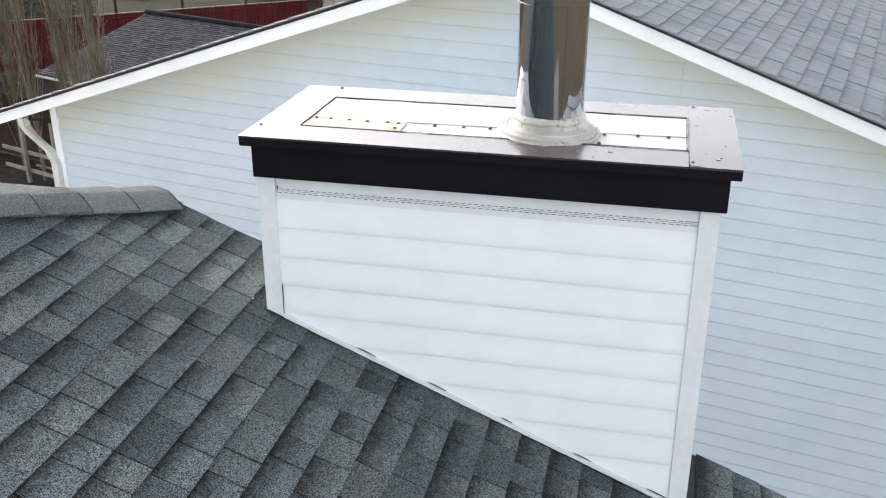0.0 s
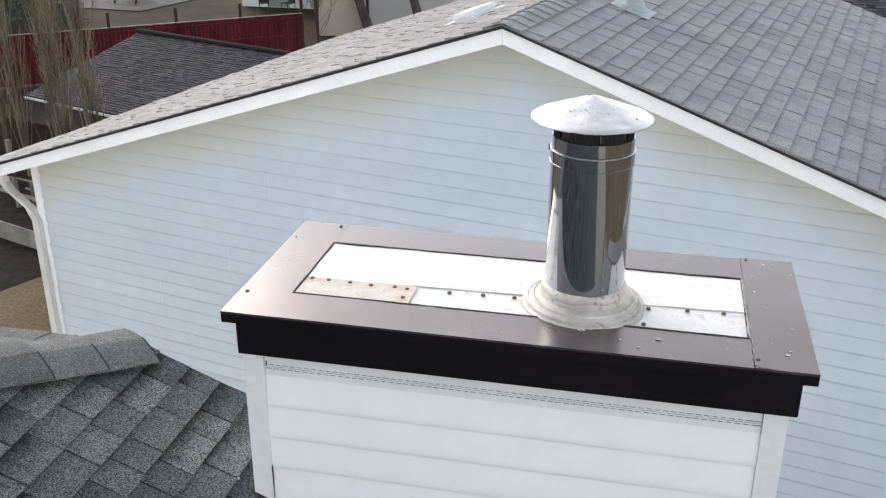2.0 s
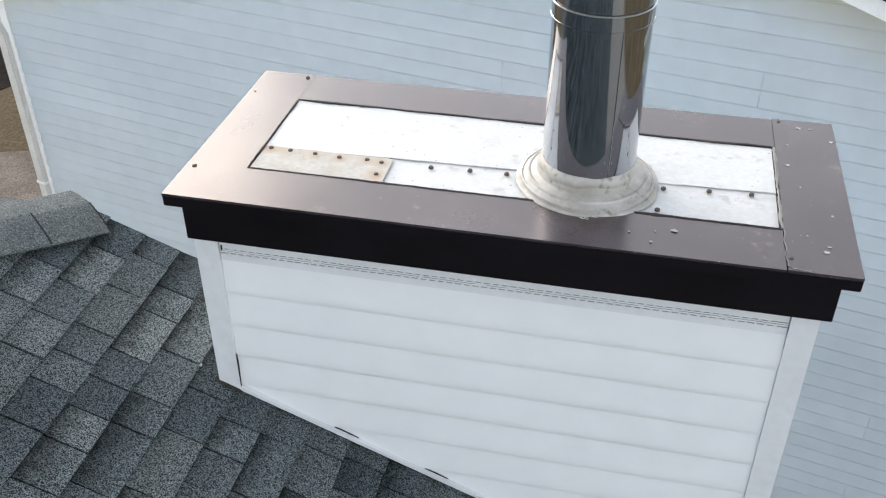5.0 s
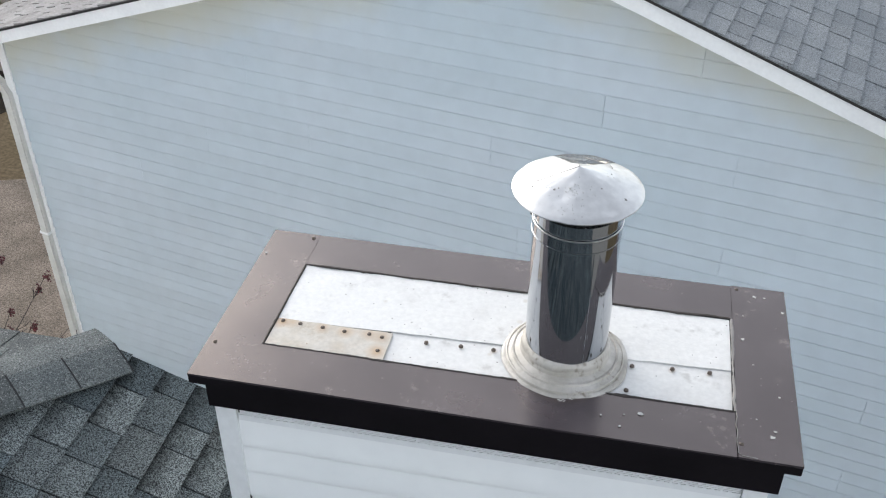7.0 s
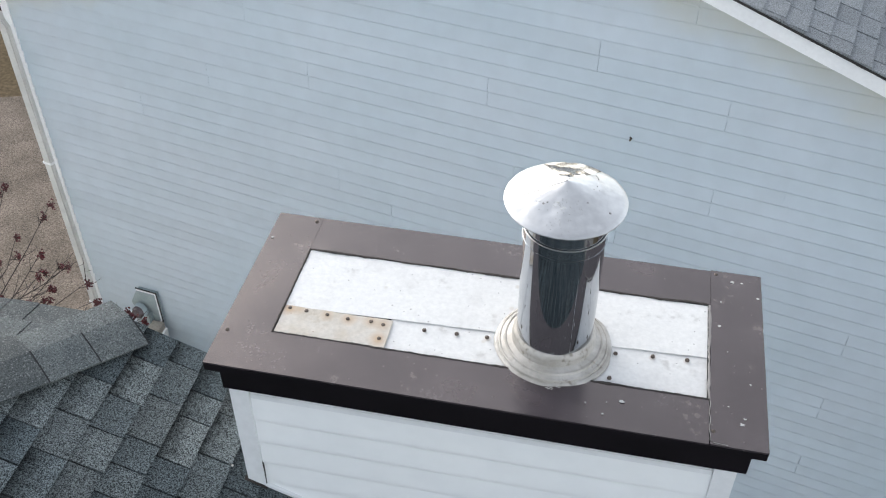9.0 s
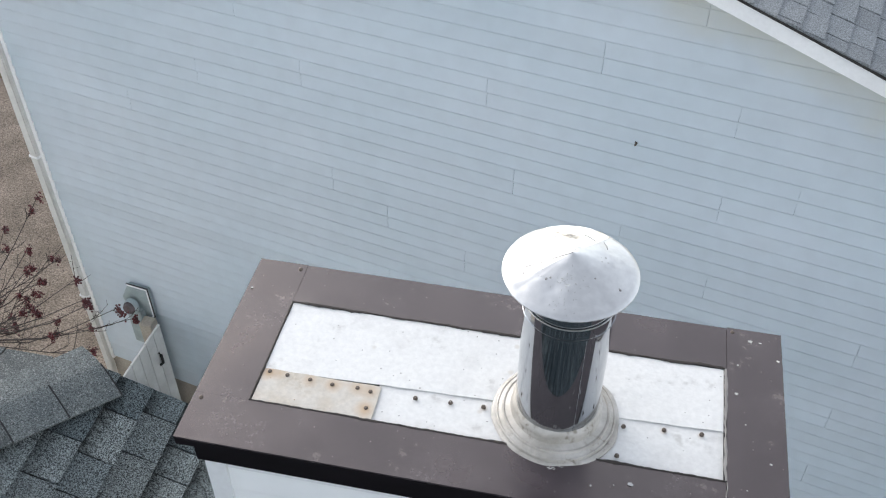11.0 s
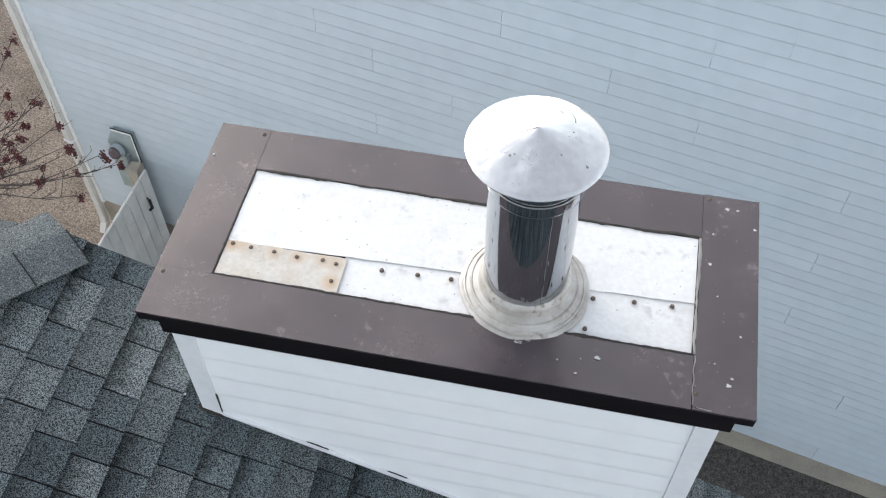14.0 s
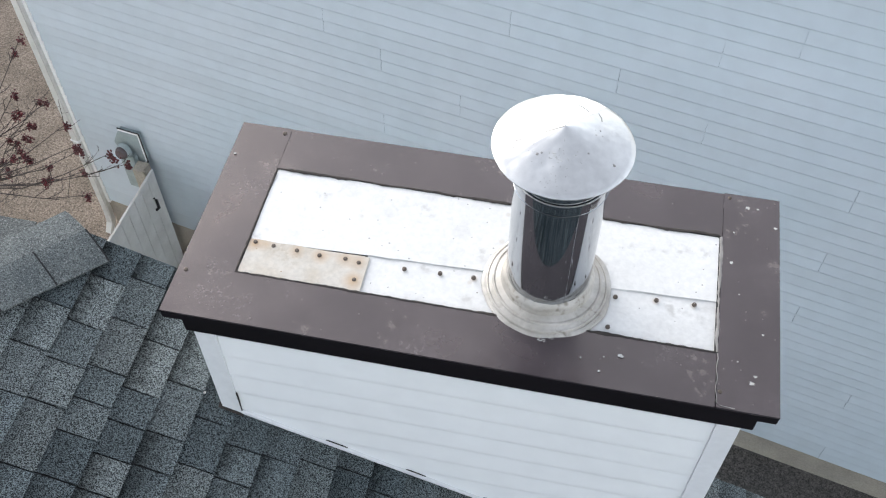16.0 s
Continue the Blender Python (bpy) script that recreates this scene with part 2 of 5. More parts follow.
SHINGLE = shingle_mat("slate_grey_shingle", True, 1.02)
SHINGLE_REST = shingle_mat("slate_grey_shingle_field", False, 1.02)
DARK_REST = shingle_mat("charcoal_shingle_field", False, 0.62, 0.16, 40, 0.25, ())
HIP_SHINGLE = mat("hip_shingle", (0.076, 0.087, 0.089), (0.106, 0.117, 0.116), 0.85, scale=7, fine=300, fine_amt=0.6, fine_range=(0.38, 0.62), specks=((210, 0.6, 0.14, (0.25, 0.26, 0.26)), (170, 0.6, 0.14, (0.04, 0.045, 0.045))), rnd=0.24, bump=0.5, spec=0.25)
HIP_REST = mat("hip_shingle_field", (0.086, 0.098, 0.100), (0.118, 0.129, 0.128), 0.85, scale=7, fine=300, fine_amt=0.6, fine_range=(0.38, 0.62), specks=((210, 0.6, 0.14, (0.25, 0.26, 0.26)), (170, 0.6, 0.14, (0.04, 0.045, 0.045))), island=0.12, bump=0.5, spec=0.25)
PALE_SHINGLE = mat("pale_grey_shingle", (0.205, 0.220, 0.232), (0.250, 0.262, 0.270), 0.88, scale=2.2, fine=150, fine_amt=0.5, rnd=0.09, bump=0.4, spec=0.3)
PALE_REST = mat("pale_grey_shingle_field", (0.205, 0.220, 0.232), (0.250, 0.262, 0.270), 0.88, scale=2.2, fine=150, fine_amt=0.5, island=0.09, bump=0.4, spec=0.3)
# left slope: warm sky light put into the colour of the pale shingle
WARM_LIT_REST = mat("warm_lit_shingle_field", (0.20, 0.192, 0.193), (0.255, 0.246, 0.245), 0.85, scale=2.5, fine=60, fine_amt=0.25, island=0.15, bump=0.5, spec=0.4)
FELT = mat("roof_felt", (0.02, 0.02, 0.022), rough=0.95, bump=0.1)
CONCRETE = mat("pale_concrete", (0.36, 0.33, 0.28), (0.27, 0.25, 0.22), 0.9, scale=2.5, fine=60, fine_amt=0.15, bump=0.3)
PATIO = mat("worn_patio_concrete", (0.13, 0.118, 0.11), (0.09, 0.08, 0.075), 0.9, spec=0.15, scale=1.2, fine=20, fine_amt=0.2, bump=0.3)
TRUNK = mat("dark_grey_bark", (0.035, 0.029, 0.027), (0.07, 0.058, 0.052), 0.9, scale=5, fine=30, fine_amt=0.4, bump=0.6, stretch=(1, 1, 0.3))
GRAVEL = mat("dark_gravel", (0.05, 0.047, 0.044), (0.09, 0.083, 0.076), 0.95, scale=22, fine=70, fine_amt=0.8, bump=0.9)
BARK = mat("grey_green_bark", (0.27, 0.235, 0.165), (0.11, 0.088, 0.062), 0.9, spec=0.1, scale=3, fine=40, fine_amt=0.25, island=0.45, bump=0.3, stretch=(1, 1, 0.3))
TWIG = mat("dark_twig", (0.026, 0.019, 0.018), (0.045, 0.035, 0.032), 0.85, scale=20, bump=0)
BERRY = mat("dark_red_berry", (0.105, 0.008, 0.013), (0.035, 0.003, 0.006), 0.4, scale=40, bump=0)
RED_WOOD = mat("red_stained_wood", (0.085, 0.009, 0.012), (0.045, 0.006, 0.008), 0.8, spec=0.15, scale=2, fine=30, fine_amt=0.2, rnd=0.2, bump=0.2, stretch=(1, 1, 0.2))
GREY_WOOD = mat("weathered_wood", (0.30, 0.27, 0.23), (0.20, 0.175, 0.145), 0.85, scale=3, fine=40, fine_amt=0.2, bump=0.3)
BROWN_WOOD = mat("brown_wood", (0.055, 0.035, 0.027), (0.03, 0.021, 0.017), 0.85, spec=0.12, scale=3, fine=40, fine_amt=0.2, bump=0.3)
STUCCO = mat("beige_stucco", (0.46, 0.40, 0.33), (0.40, 0.35, 0.29), 0.95, scale=0.8, fine=30, fine_amt=0.06, bump=0.3)
GREY_STUCCO = mat("grey_stucco", (0.42, 0.41, 0.40), (0.36, 0.355, 0.35), 0.95, scale=0.8, fine=30, fine_amt=0.06, bump=0.3)
DARK_STUCCO = mat("dark_brown_stucco", (0.10, 0.08, 0.07), (0.07, 0.056, 0.05), 0.95, scale=0.8, fine=30, fine_amt=0.1, bump=0.3)
GREY_METAL = mat("grey_painted_metal", (0.30, 0.36, 0.37), (0.24, 0.29, 0.30), 0.5, scale=8, fine=60, fine_amt=0.08, bump=0.05)
NEEDLE = mat("dark_spruce", (0.020, 0.035, 0.018), (0.035, 0.05, 0.025), 0.8, scale=3, fine=30, fine_amt=0.3, island=0.3, bump=0)
SOIL = mat("dark_soil", (0.014, 0.011, 0.009), (0.034, 0.027, 0.021), 0.95, spec=0.1, scale=4, fine=40, fine_amt=0.6, bump=0.6)


def ground_material():
    m = mat("dry_lawn", (0.125, 0.093, 0.052), (0.17, 0.13, 0.08), 0.95, spec=0.1, scale=0.5, fine=14, fine_amt=0.30, bump=0.6, bump_scale=45)
    return m


GROUND = ground_material()
LAWN = mat("tired_lawn", (0.024, 0.024, 0.013), (0.048, 0.037, 0.022), 0.95, spec=0.08, scale=0.6, fine=12, fine_amt=0.5, bump=0.5, bump_scale=40)
PATH_GRAVEL = mat("beige_gravel", (0.27, 0.222, 0.180), (0.18, 0.148, 0.118), 0.95, spec=0.15, scale=1.6, fine=55, fine_amt=0.6, bump=0.8)


def rake_tint(m):
    """An olive tint on the topmost courses along the rakes, ragged along its lower edge."""
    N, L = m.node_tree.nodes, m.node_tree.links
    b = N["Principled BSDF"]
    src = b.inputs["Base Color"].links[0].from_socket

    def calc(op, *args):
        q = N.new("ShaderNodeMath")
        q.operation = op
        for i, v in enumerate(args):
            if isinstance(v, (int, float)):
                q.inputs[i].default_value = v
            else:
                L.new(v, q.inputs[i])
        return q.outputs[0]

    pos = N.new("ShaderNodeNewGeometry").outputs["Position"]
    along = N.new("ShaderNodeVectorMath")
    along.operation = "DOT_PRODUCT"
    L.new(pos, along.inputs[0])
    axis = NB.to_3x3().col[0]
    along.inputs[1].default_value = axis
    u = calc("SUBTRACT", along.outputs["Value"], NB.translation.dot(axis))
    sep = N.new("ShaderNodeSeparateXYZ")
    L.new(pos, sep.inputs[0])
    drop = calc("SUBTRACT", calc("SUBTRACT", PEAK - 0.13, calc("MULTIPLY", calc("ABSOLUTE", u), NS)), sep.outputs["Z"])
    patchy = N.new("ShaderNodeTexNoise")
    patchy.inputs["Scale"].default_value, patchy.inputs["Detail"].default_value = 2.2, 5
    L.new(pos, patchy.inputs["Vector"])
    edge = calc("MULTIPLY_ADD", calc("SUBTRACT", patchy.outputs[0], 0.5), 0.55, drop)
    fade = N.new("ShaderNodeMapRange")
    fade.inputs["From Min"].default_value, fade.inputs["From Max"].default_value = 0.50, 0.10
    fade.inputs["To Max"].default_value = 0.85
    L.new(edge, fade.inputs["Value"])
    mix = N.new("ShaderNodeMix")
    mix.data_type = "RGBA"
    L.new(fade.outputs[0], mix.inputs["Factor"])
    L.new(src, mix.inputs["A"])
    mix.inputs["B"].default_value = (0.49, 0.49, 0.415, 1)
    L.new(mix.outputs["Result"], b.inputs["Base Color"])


# ---- mesh helpers ----
def wm(o):
    m = o.matrix_basis.copy()
    return wm(o.parent) @ o.matrix_parent_inverse @ m if o.parent else m


def thing(name, at, label, category, group="", kind=""):
    e = new(name)
    e.empty_display_size = 0.1
    e.matrix_basis = Matrix.Translation(at)
    return tagged(e, label, category, group, kind)


def as_mesh(name, bm):
    me = bpy.data.meshes.new(name)
    bmesh.ops.recalc_face_normals(bm, faces=bm.faces)
    bm.to_mesh(me)
    bm.free()
    return me


def part(name, bm, material, parent=None, label="", m=None, smooth=False, kind=""):
    me = bm if isinstance(bm, bpy.types.Mesh) else as_mesh(name, bm)
    if not me.materials:
        me.materials.append(material)
    if smooth:
        me.shade_smooth()
        me.set_sharp_from_angle(angle=radians(35))
    ob = new(name, me)
    if parent:
        ob.parent = parent
        ob.matrix_parent_inverse = wm(parent).inverted()
    if m is not None:
        ob.matrix_basis = m
    return tagged(ob, label, "", "", kind)


def box(bm, x0, x1, y0, y1, z0, z1, bevel=0.0):
    v = [bm.verts.new((x, y, z)) for x in (x0, x1) for y in (y0, y1) for z in (z0, z1)]
    f = [bm.faces.new([v[i] for i in q]) for q in ((0, 1, 3, 2), (4, 6, 7, 5), (0, 4, 5, 1), (2, 3, 7, 6), (0, 2, 6, 4), (1, 5, 7, 3))]
    if bevel:
        bmesh.ops.bevel(bm, geom=list({e for q in f for e in q.edges}), offset=bevel, segments=2, affect="EDGES")
    return bm


def cube(*a, bevel=0.0):
    return box(bmesh.new(), *a, bevel=bevel)


def prism(bm, pts, vec):
    """A closed outline of 3D points pushed along vec."""
    a = [bm.verts.new(p) for p in pts]
    b = [bm.verts.new(Vector(p) + Vector(vec)) for p in pts]
    n = len(pts)
    bm.faces.new(a)
    bm.faces.new(b[::-1])
    for i in range(n):
        bm.faces.new((a[i], b[i], b[(i + 1) % n], a[(i + 1) % n]))
    return bm


def lathe(profile, seg=64, cx=0.0, cy=0.0, wobble=0.0):
    """Turn a closed or open line of (radius, z) about the upright axis."""
    bm = bmesh.new()
    rings = []
    for r, z in profile:
        ring = []
        for i in range(seg):
            a = 2 * math.pi * i / seg
            w = 1 + wobble * noise.noise((math.cos(a) * 2, math.sin(a) * 2, z * 9))
            ring.append(bm.verts.new((cx + r * w * math.cos(a), cy + r * w * math.sin(a), z)))
        rings.append(ring)
    for p, q in zip(rings, rings[1:]):
        for i in range(seg):
            j = (i + 1) % seg
            bm.faces.new((p[i], p[j], q[j], q[i]))
    return bm


def tube(bm, pts, r0, r1=None, sides=6):
    """A tapering tube along a line of points."""
    r1 = r0 if r1 is None else r1
    pts = [Vector(p) for p in pts]
    rings = []
    for i, p in enumerate(pts):
        d = (pts[min(i + 1, len(pts) - 1)] - pts[max(i - 1, 0)]).normalized()
        s = d.orthogonal().normalized()
        t = d.cross(s)
        r = r0 + (r1 - r0) * i / max(1, len(pts) - 1)
        rings.append([bm.verts.new(p + r * (math.cos(2 * math.pi * k / sides) * s + math.sin(2 * math.pi * k / sides) * t)) for k in range(sides)])
    for p, q in zip(rings, rings[1:]):
        for i in range(sides):
            j = (i + 1) % sides
            bm.faces.new((p[i], p[j], q[j], q[i]))
    bm.faces.new(rings[0][::-1])
    bm.faces.new(rings[-1])
    return bm


def clip(bm, co, no):
    """Cut away what lies on the side of the plane that no points to, and close the cut."""
    g = bmesh.ops.bisect_plane(bm, geom=bm.verts[:] + bm.edges[:] + bm.faces[:], plane_co=co, plane_no=no, clear_outer=True)
    edges = [e for e in g["geom_cut"] if isinstance(e, bmesh.types.BMEdge)]
    if edges:
        bmesh.ops.holes_fill(bm, edges=[e for e in bm.edges if e.is_boundary], sides=0)
    return bm


def lap_profile(rows, h, out, nose=0.006, back=0.004):
    """One siding panel of so many rows, seen from its end: (outward, up)."""
    pts = [(-back, 0.0)]
    for i in range(rows):
        pts += [(out - 0.55 * nose, i * h), (out - 0.12 * nose, i * h + nose), (out, i * h + 1.5 * nose), (out - 0.001, i * h + 2.6 * nose), (0.002, (i + 1) * h - 0.003), (0.0015, (i + 1) * h)]
    pts.append((-back, rows * h))
    return pts


def siding(x0, x1, y, z, rows, h, out, sign=-1, nose=0.006):
    """A siding panel that runs along x, its face towards sign * y."""
    return prism(bmesh.new(), [(x0, y + sign * o, z + u) for o, u in lap_profile(rows, h, out, nose)], (x1 - x0, 0, 0))


def slope_frame(origin, down):
    """Axes of a roof slope: x along the courses, y down the slope, z out of it."""
    q = Vector(down).normalized()
    side = q.cross(Vector((0, 0, 1))).normalized()
    n = side.cross(q)
    if n.z < 0:
        n, side = -n, -side
    p = q.cross(n)
    m = Matrix((p, q, n)).transposed().to_4x4()
    m.translation = origin
    return m


def tab_verts(w, e, t, g=0.0028):
    return [(g, -0.03, 0), (w - g, -0.03, 0), (w - g, e, 0), (g, e, 0), (g, -0.03, 0.0015), (w - g, -0.03, 0.0015), (w - g, e, t), (g, e, t)]


def tab_uv(me, expo):
    """Map each tab's length down the slope to 0..1."""
    uv = me.uv_layers.new(name="UVMap")
    co = np.empty(len(me.vertices) * 3)
    me.vertices.foreach_get("co", co)
    idx = np.empty(len(me.loops), dtype=np.int32)
    me.loops.foreach_get("vertex_index", idx)
    k = idx % 8
    v = np.where((k == 2) | (k == 3) | (k == 6) | (k == 7), 1.0, 0.0)
    u = np.where((k == 1) | (k == 2) | (k == 5) | (k == 6), 1.0, 0.0)
    uv.data.foreach_set("uv", np.stack([u, v], 1).ravel())


TAB_FACES = [(3, 2, 1, 0), (4, 5, 6, 7), (0, 1, 5, 4), (1, 2, 6, 5), (2, 3, 7, 6), (3, 0, 4, 7)]


def shingles(parent, m, courses, extent, expo, widths, thick, material, rest_material, near, seed, name="shingle", gap=0.0028):
    """Lay tabs on a slope: extent(course) gives the stretches along it; near(p) says which tabs are pieces of their own."""
    rng = random.Random(seed)
    meshes, verts, faces, count = {}, [], [], 0
    for k in courses:
        for a0, a1 in extent(k):
            a = a0 - rng.random() * 0.1
            while a < a1 - 0.004:
                w = rng.choice(widths)
                t = rng.choice(thick)
                lo, hi = max(a, a0), min(a + w, a1)
                a += w
                if hi - lo < 0.012:
                    continue
                jitter = rng.uniform(-0.002, 0.002)
                place = m @ Matrix.Translation((lo, k * expo + jitter, 0))
                if near and count < 300 and near(m @ Vector(((lo + hi) / 2, (k + 0.5) * expo, 0))):
                    key = (round(hi - lo, 3), t)
                    if key not in meshes:
                        me = bpy.data.meshes.new(name)
                        me.from_pydata(tab_verts(key[0], expo, t, gap), [], TAB_FACES)
                        tab_uv(me, expo)
                        me.materials.append(material)
                        meshes[key] = me
                    part(name, meshes[key], material, parent, m=place)
                    count += 1
                else:
                    base = len(verts)
                    verts += [place @ Vector(v) for v in tab_verts(hi - lo, expo, t, gap)]
                    faces += [tuple(base + i for i in f) for f in TAB_FACES]
    if verts:
        me = bpy.data.meshes.new(name + "_field")
        me.from_pydata(verts, [], faces)
        tab_uv(me, expo)
        part(name + "_field", me, rest_material, parent, kind="stuff")


# ---- ground ----
def sheet(name, pts, z, material, label, category, depth=0.05):
    bm = prism(bmesh.new(), [(x, y, z) for x, y in pts], (0, 0, -depth))
    ob = part(name, bm, material)
    return tagged(ob, label, category, kind="structure")


def ground():
    bm = bmesh.new()
    for s in (700,):
        f = [bm.verts.new(p) for p in ((-s, -s, 0), (s, -s, 0), (s, s, 0), (-s, s, 0))]
        bm.faces.new(f)
    tagged(part("ground", bm, GROUND), "dry tan winter lawn and bare earth", "ground", kind="structure")
    sheet("lawn", [(-60, 10), (-26, 24), (-13, 34.5), (-12, 70), (-60, 70)], 0.012, LAWN, "tired brown-green lawn behind a red fence", "lawn", 0.02)
    sheet("garden_soil", [(-24, 13.9), (-11.6, 12.0), (-10.2, 15.0), (-10.8, 16.6), (-18, 30), (-24, 26)], 0.011, SOIL, "dark bare garden soil with leaf litter", "soil", 0.02)
    sheet("gravel_strip", [(-3.3, 0.1), (9, 0.1), (9, 3.2), (4.6, 3.25), (-3.3, 4.9)], 0.22, GRAVEL, "dark gravel strip between two houses", "gravel", 0.24)
    sheet("path", [(-10.6, 3.2), (-3.3, 3.2), (-3.3, 4.9), (-4.3, 5.35), (-9.0, 11.0), (-11.4, 10.2)], 0.024, PATH_GRAVEL, "pale beige gravel path round the house corner", "path", 0.03)


ground()


# ---- the house under the camera: roof with a clipped gable ----
SLOPE = 0.4167
RX, EAVE_X, EAVE_L, RAKE_Y = -3.2, 3.9, 3.9, 0.35
HIP_X, HIP_RUN = -0.756, 1.5
def roof_z(x):
    return 6.403 - SLOPE * x


def hip_y(x):
    return RAKE_Y + HIP_RUN * (x - HIP_X)


CH_X0, CH_X1, CH_Y0, CH_Y1 = -0.15, 1.466, -0.083, 0.49  # the chase's outer faces
B_SLOPE = SLOPE / HIP_RUN


def own_house():
    house = thing("house", (0.5, -3, 0), "house with a slate-grey shingled roof and clipped gable", "house")
    low = -11.0
    rz, yb = roof_z(RX), hip_y(RX)
    cx = 2 * RX - HIP_X
    th = 0.04
    bm = bmesh.new()
    a = [(EAVE_X, RAKE_Y, roof_z(EAVE_X)), (HIP_X, RAKE_Y, roof_z(HIP_X)), (RX, yb, rz), (RX, low, rz), (EAVE_X, low, roof_z(EAVE_X))]
    # leave the chase's hole to the chase: it simply stands through the deck
    prism(bm, [(x, y, z - 0.012) for x, y, z in a], (0, 0, -th))
    deck = part("roof", bm, FELT, house, "slate-grey asphalt shingle slope")
    bm = bmesh.new()
    b = [(2 * RX - min(x, EAVE_L), y, max(z, roof_z(EAVE_L))) for x, y, z in a][::-1]
    prism(bm, [(x, y, z - 0.012) for x, y, z in b], (0, 0, -th))
    far = part("roof", bm, FELT, house, "far slope of the shingled roof")
    bm = bmesh.new()
    c = [(HIP_X, RAKE_Y, roof_z(HIP_X)), (RX, yb, rz), (cx, RAKE_Y, roof_z(HIP_X))]
    prism(bm, [(x, y, z - 0.012) for x, y, z in c], (0, 0, -th))
    hip = part("roof", bm, FELT, house, "small clipped hip of the shingled roof")
    # walls below
    bm = bmesh.new()
    wy = 0.08
    prism(bm, [(EAVE_X - 0.5, wy, 0), (EAVE_X - 0.5, wy, roof_z(EAVE_X - 0.5) - 0.08), (HIP_X, wy, roof_z(HIP_X) - 0.08), (cx, wy, roof_z(HIP_X) - 0.08), (2 * RX - EAVE_L + 0.5, wy, roof_z(EAVE_L - 0.5) - 0.08), (2 * RX - EAVE_L + 0.5, wy, 0)], (0, -0.15, 0))
    part("wall", bm, VINYL_WHITE, house, "white sided gable wall")
    part("wall", cube(EAVE_X - 0.65, EAVE_X - 0.5, low + 0.4, wy - 0.152, 0, roof_z(EAVE_X - 0.5) - 0.1), VINYL_WHITE, house)
    part("wall", cube(2 * RX - EAVE_L + 0.5, 2 * RX - EAVE_L + 0.65, low + 0.4, wy - 0.152, 0, roof_z(EAVE_L - 0.5) - 0.1), VINYL_WHITE, house)
    part("wall", cube(2 * RX - EAVE_L + 0.652, EAVE_X - 0.652, low + 0.4, low + 0.55, 0, roof_z(EAVE_X - 0.5) - 0.1), VINYL_WHITE, house)
    # rake boards
    for x0, x1 in ((HIP_X, CH_X0 - 0.01), (CH_X1 + 0.01, EAVE_X)):
        bm = prism(bmesh.new(), [(x0, RAKE_Y - 0.03, roof_z(x0) - 0.056), (x1, RAKE_Y - 0.03, roof_z(x1) - 0.056), (x1, RAKE_Y - 0.03, roof_z(x1) - 0.2), (x0, RAKE_Y - 0.03, roof_z(x0) - 0.2)], (0, 0.022, 0))
        part("rake_board", bm, TRIM_WHITE, house)
    part("fascia", cube(cx, HIP_X, RAKE_Y - 0.03, RAKE_Y - 0.008, roof_z(HIP_X) - 0.2, roof_z(HIP_X) - 0.056), TRIM_WHITE, house)
    part("fascia", cube(EAVE_X - 0.02, EAVE_X + 0.01, low, RAKE_Y, roof_z(EAVE_X) - 0.2, roof_z(EAVE_X) - 0.06), TRIM_WHITE, house)
    # tarred foot of the chase's uphill corner
    sx = CH_X0 - 0.012
    bm = prism(bmesh.new(), [(sx, CH_Y0 - 0.008, roof_z(sx) + 0.004), (sx + 0.085, CH_Y0 - 0.010, roof_z(sx + 0.085) + 0.004), (sx + 0.075, CH_Y0 + 0.01, roof_z(sx + 0.075) + 0.006), (sx, CH_Y0 + 0.01, roof_z(sx) + 0.006)], (0, 0, 0.003))
    part("flashing", bm, CAULK_DARK, house, "black tarred flashing")

    # hip caps, lowest first
    h = Vector((-1, -HIP_RUN, SLOPE)).normalized()
    nA = Vector((SLOPE, 0, 1)).normalized()
    nB = Vector((0, B_SLOPE, 1)).normalized()
    da, db = nA.cross(h).normalized(), h.cross(nB).normalized()
    if da.x < 0:
        da = -da
    if db.y < 0:
        db = -db
    up = (nA + nB).normalized()
    start = Vector((HIP_X, RAKE_Y, roof_z(HIP_X) + 0.017))
    length, expo = 0.30, 0.195
    rng = random.Random(4)
    for i in range(13):
        bm = bmesh.new()
        prof = []
        for k in range(-6, 7):
            s = abs(k) / 6
            d = da if k >= 0 else db
            off = d * ((0.150 if k >= 0 else 0.135) * s) - up * (0.014 * (1 - s) ** 2)
            prof.append(off)
        w1 = 0.955 + rng.uniform(-0.02, 0.03)
        rows = []
        for end, lift, wid in ((0.0, 0.017, 1.0), (0.5, 0.010, 0.98), (1.0, 0.004, w1)):
            rows.append([start + h * (i * expo + end * length) + o * wid + up * (lift + 0.005 + 0.006 * (1 - abs(k - 6) / 6)) for k, o in enumerate(prof)])
        top = [[bm.verts.new(p) for p in r] for r in rows]
        bot = [[bm.verts.new(p - up * 0.006) for p in r] for r in rows]
        for r in range(2):
            for k in range(12):
                bm.faces.new((top[r][k], top[r][k + 1], top[r + 1][k + 1], top[r + 1][k]))
                bm.faces.new((bot[r][k], bot[r + 1][k], bot[r + 1][k + 1], bot[r][k + 1]))
            for k in (0, 12):
                bm.faces.new((top[r][k], top[r + 1][k], bot[r + 1][k], bot[r][k]))
        for r in (0, 2):
            for k in range(12):
                bm.faces.new((top[r][k], bot[r][k], bot[r][k + 1], top[r][k + 1]))
        cap = part("hip_cap", bm, HIP_SHINGLE, hip)
        # dark strip painted in for the shadow line at the lapped joint
        bm = bmesh.new()
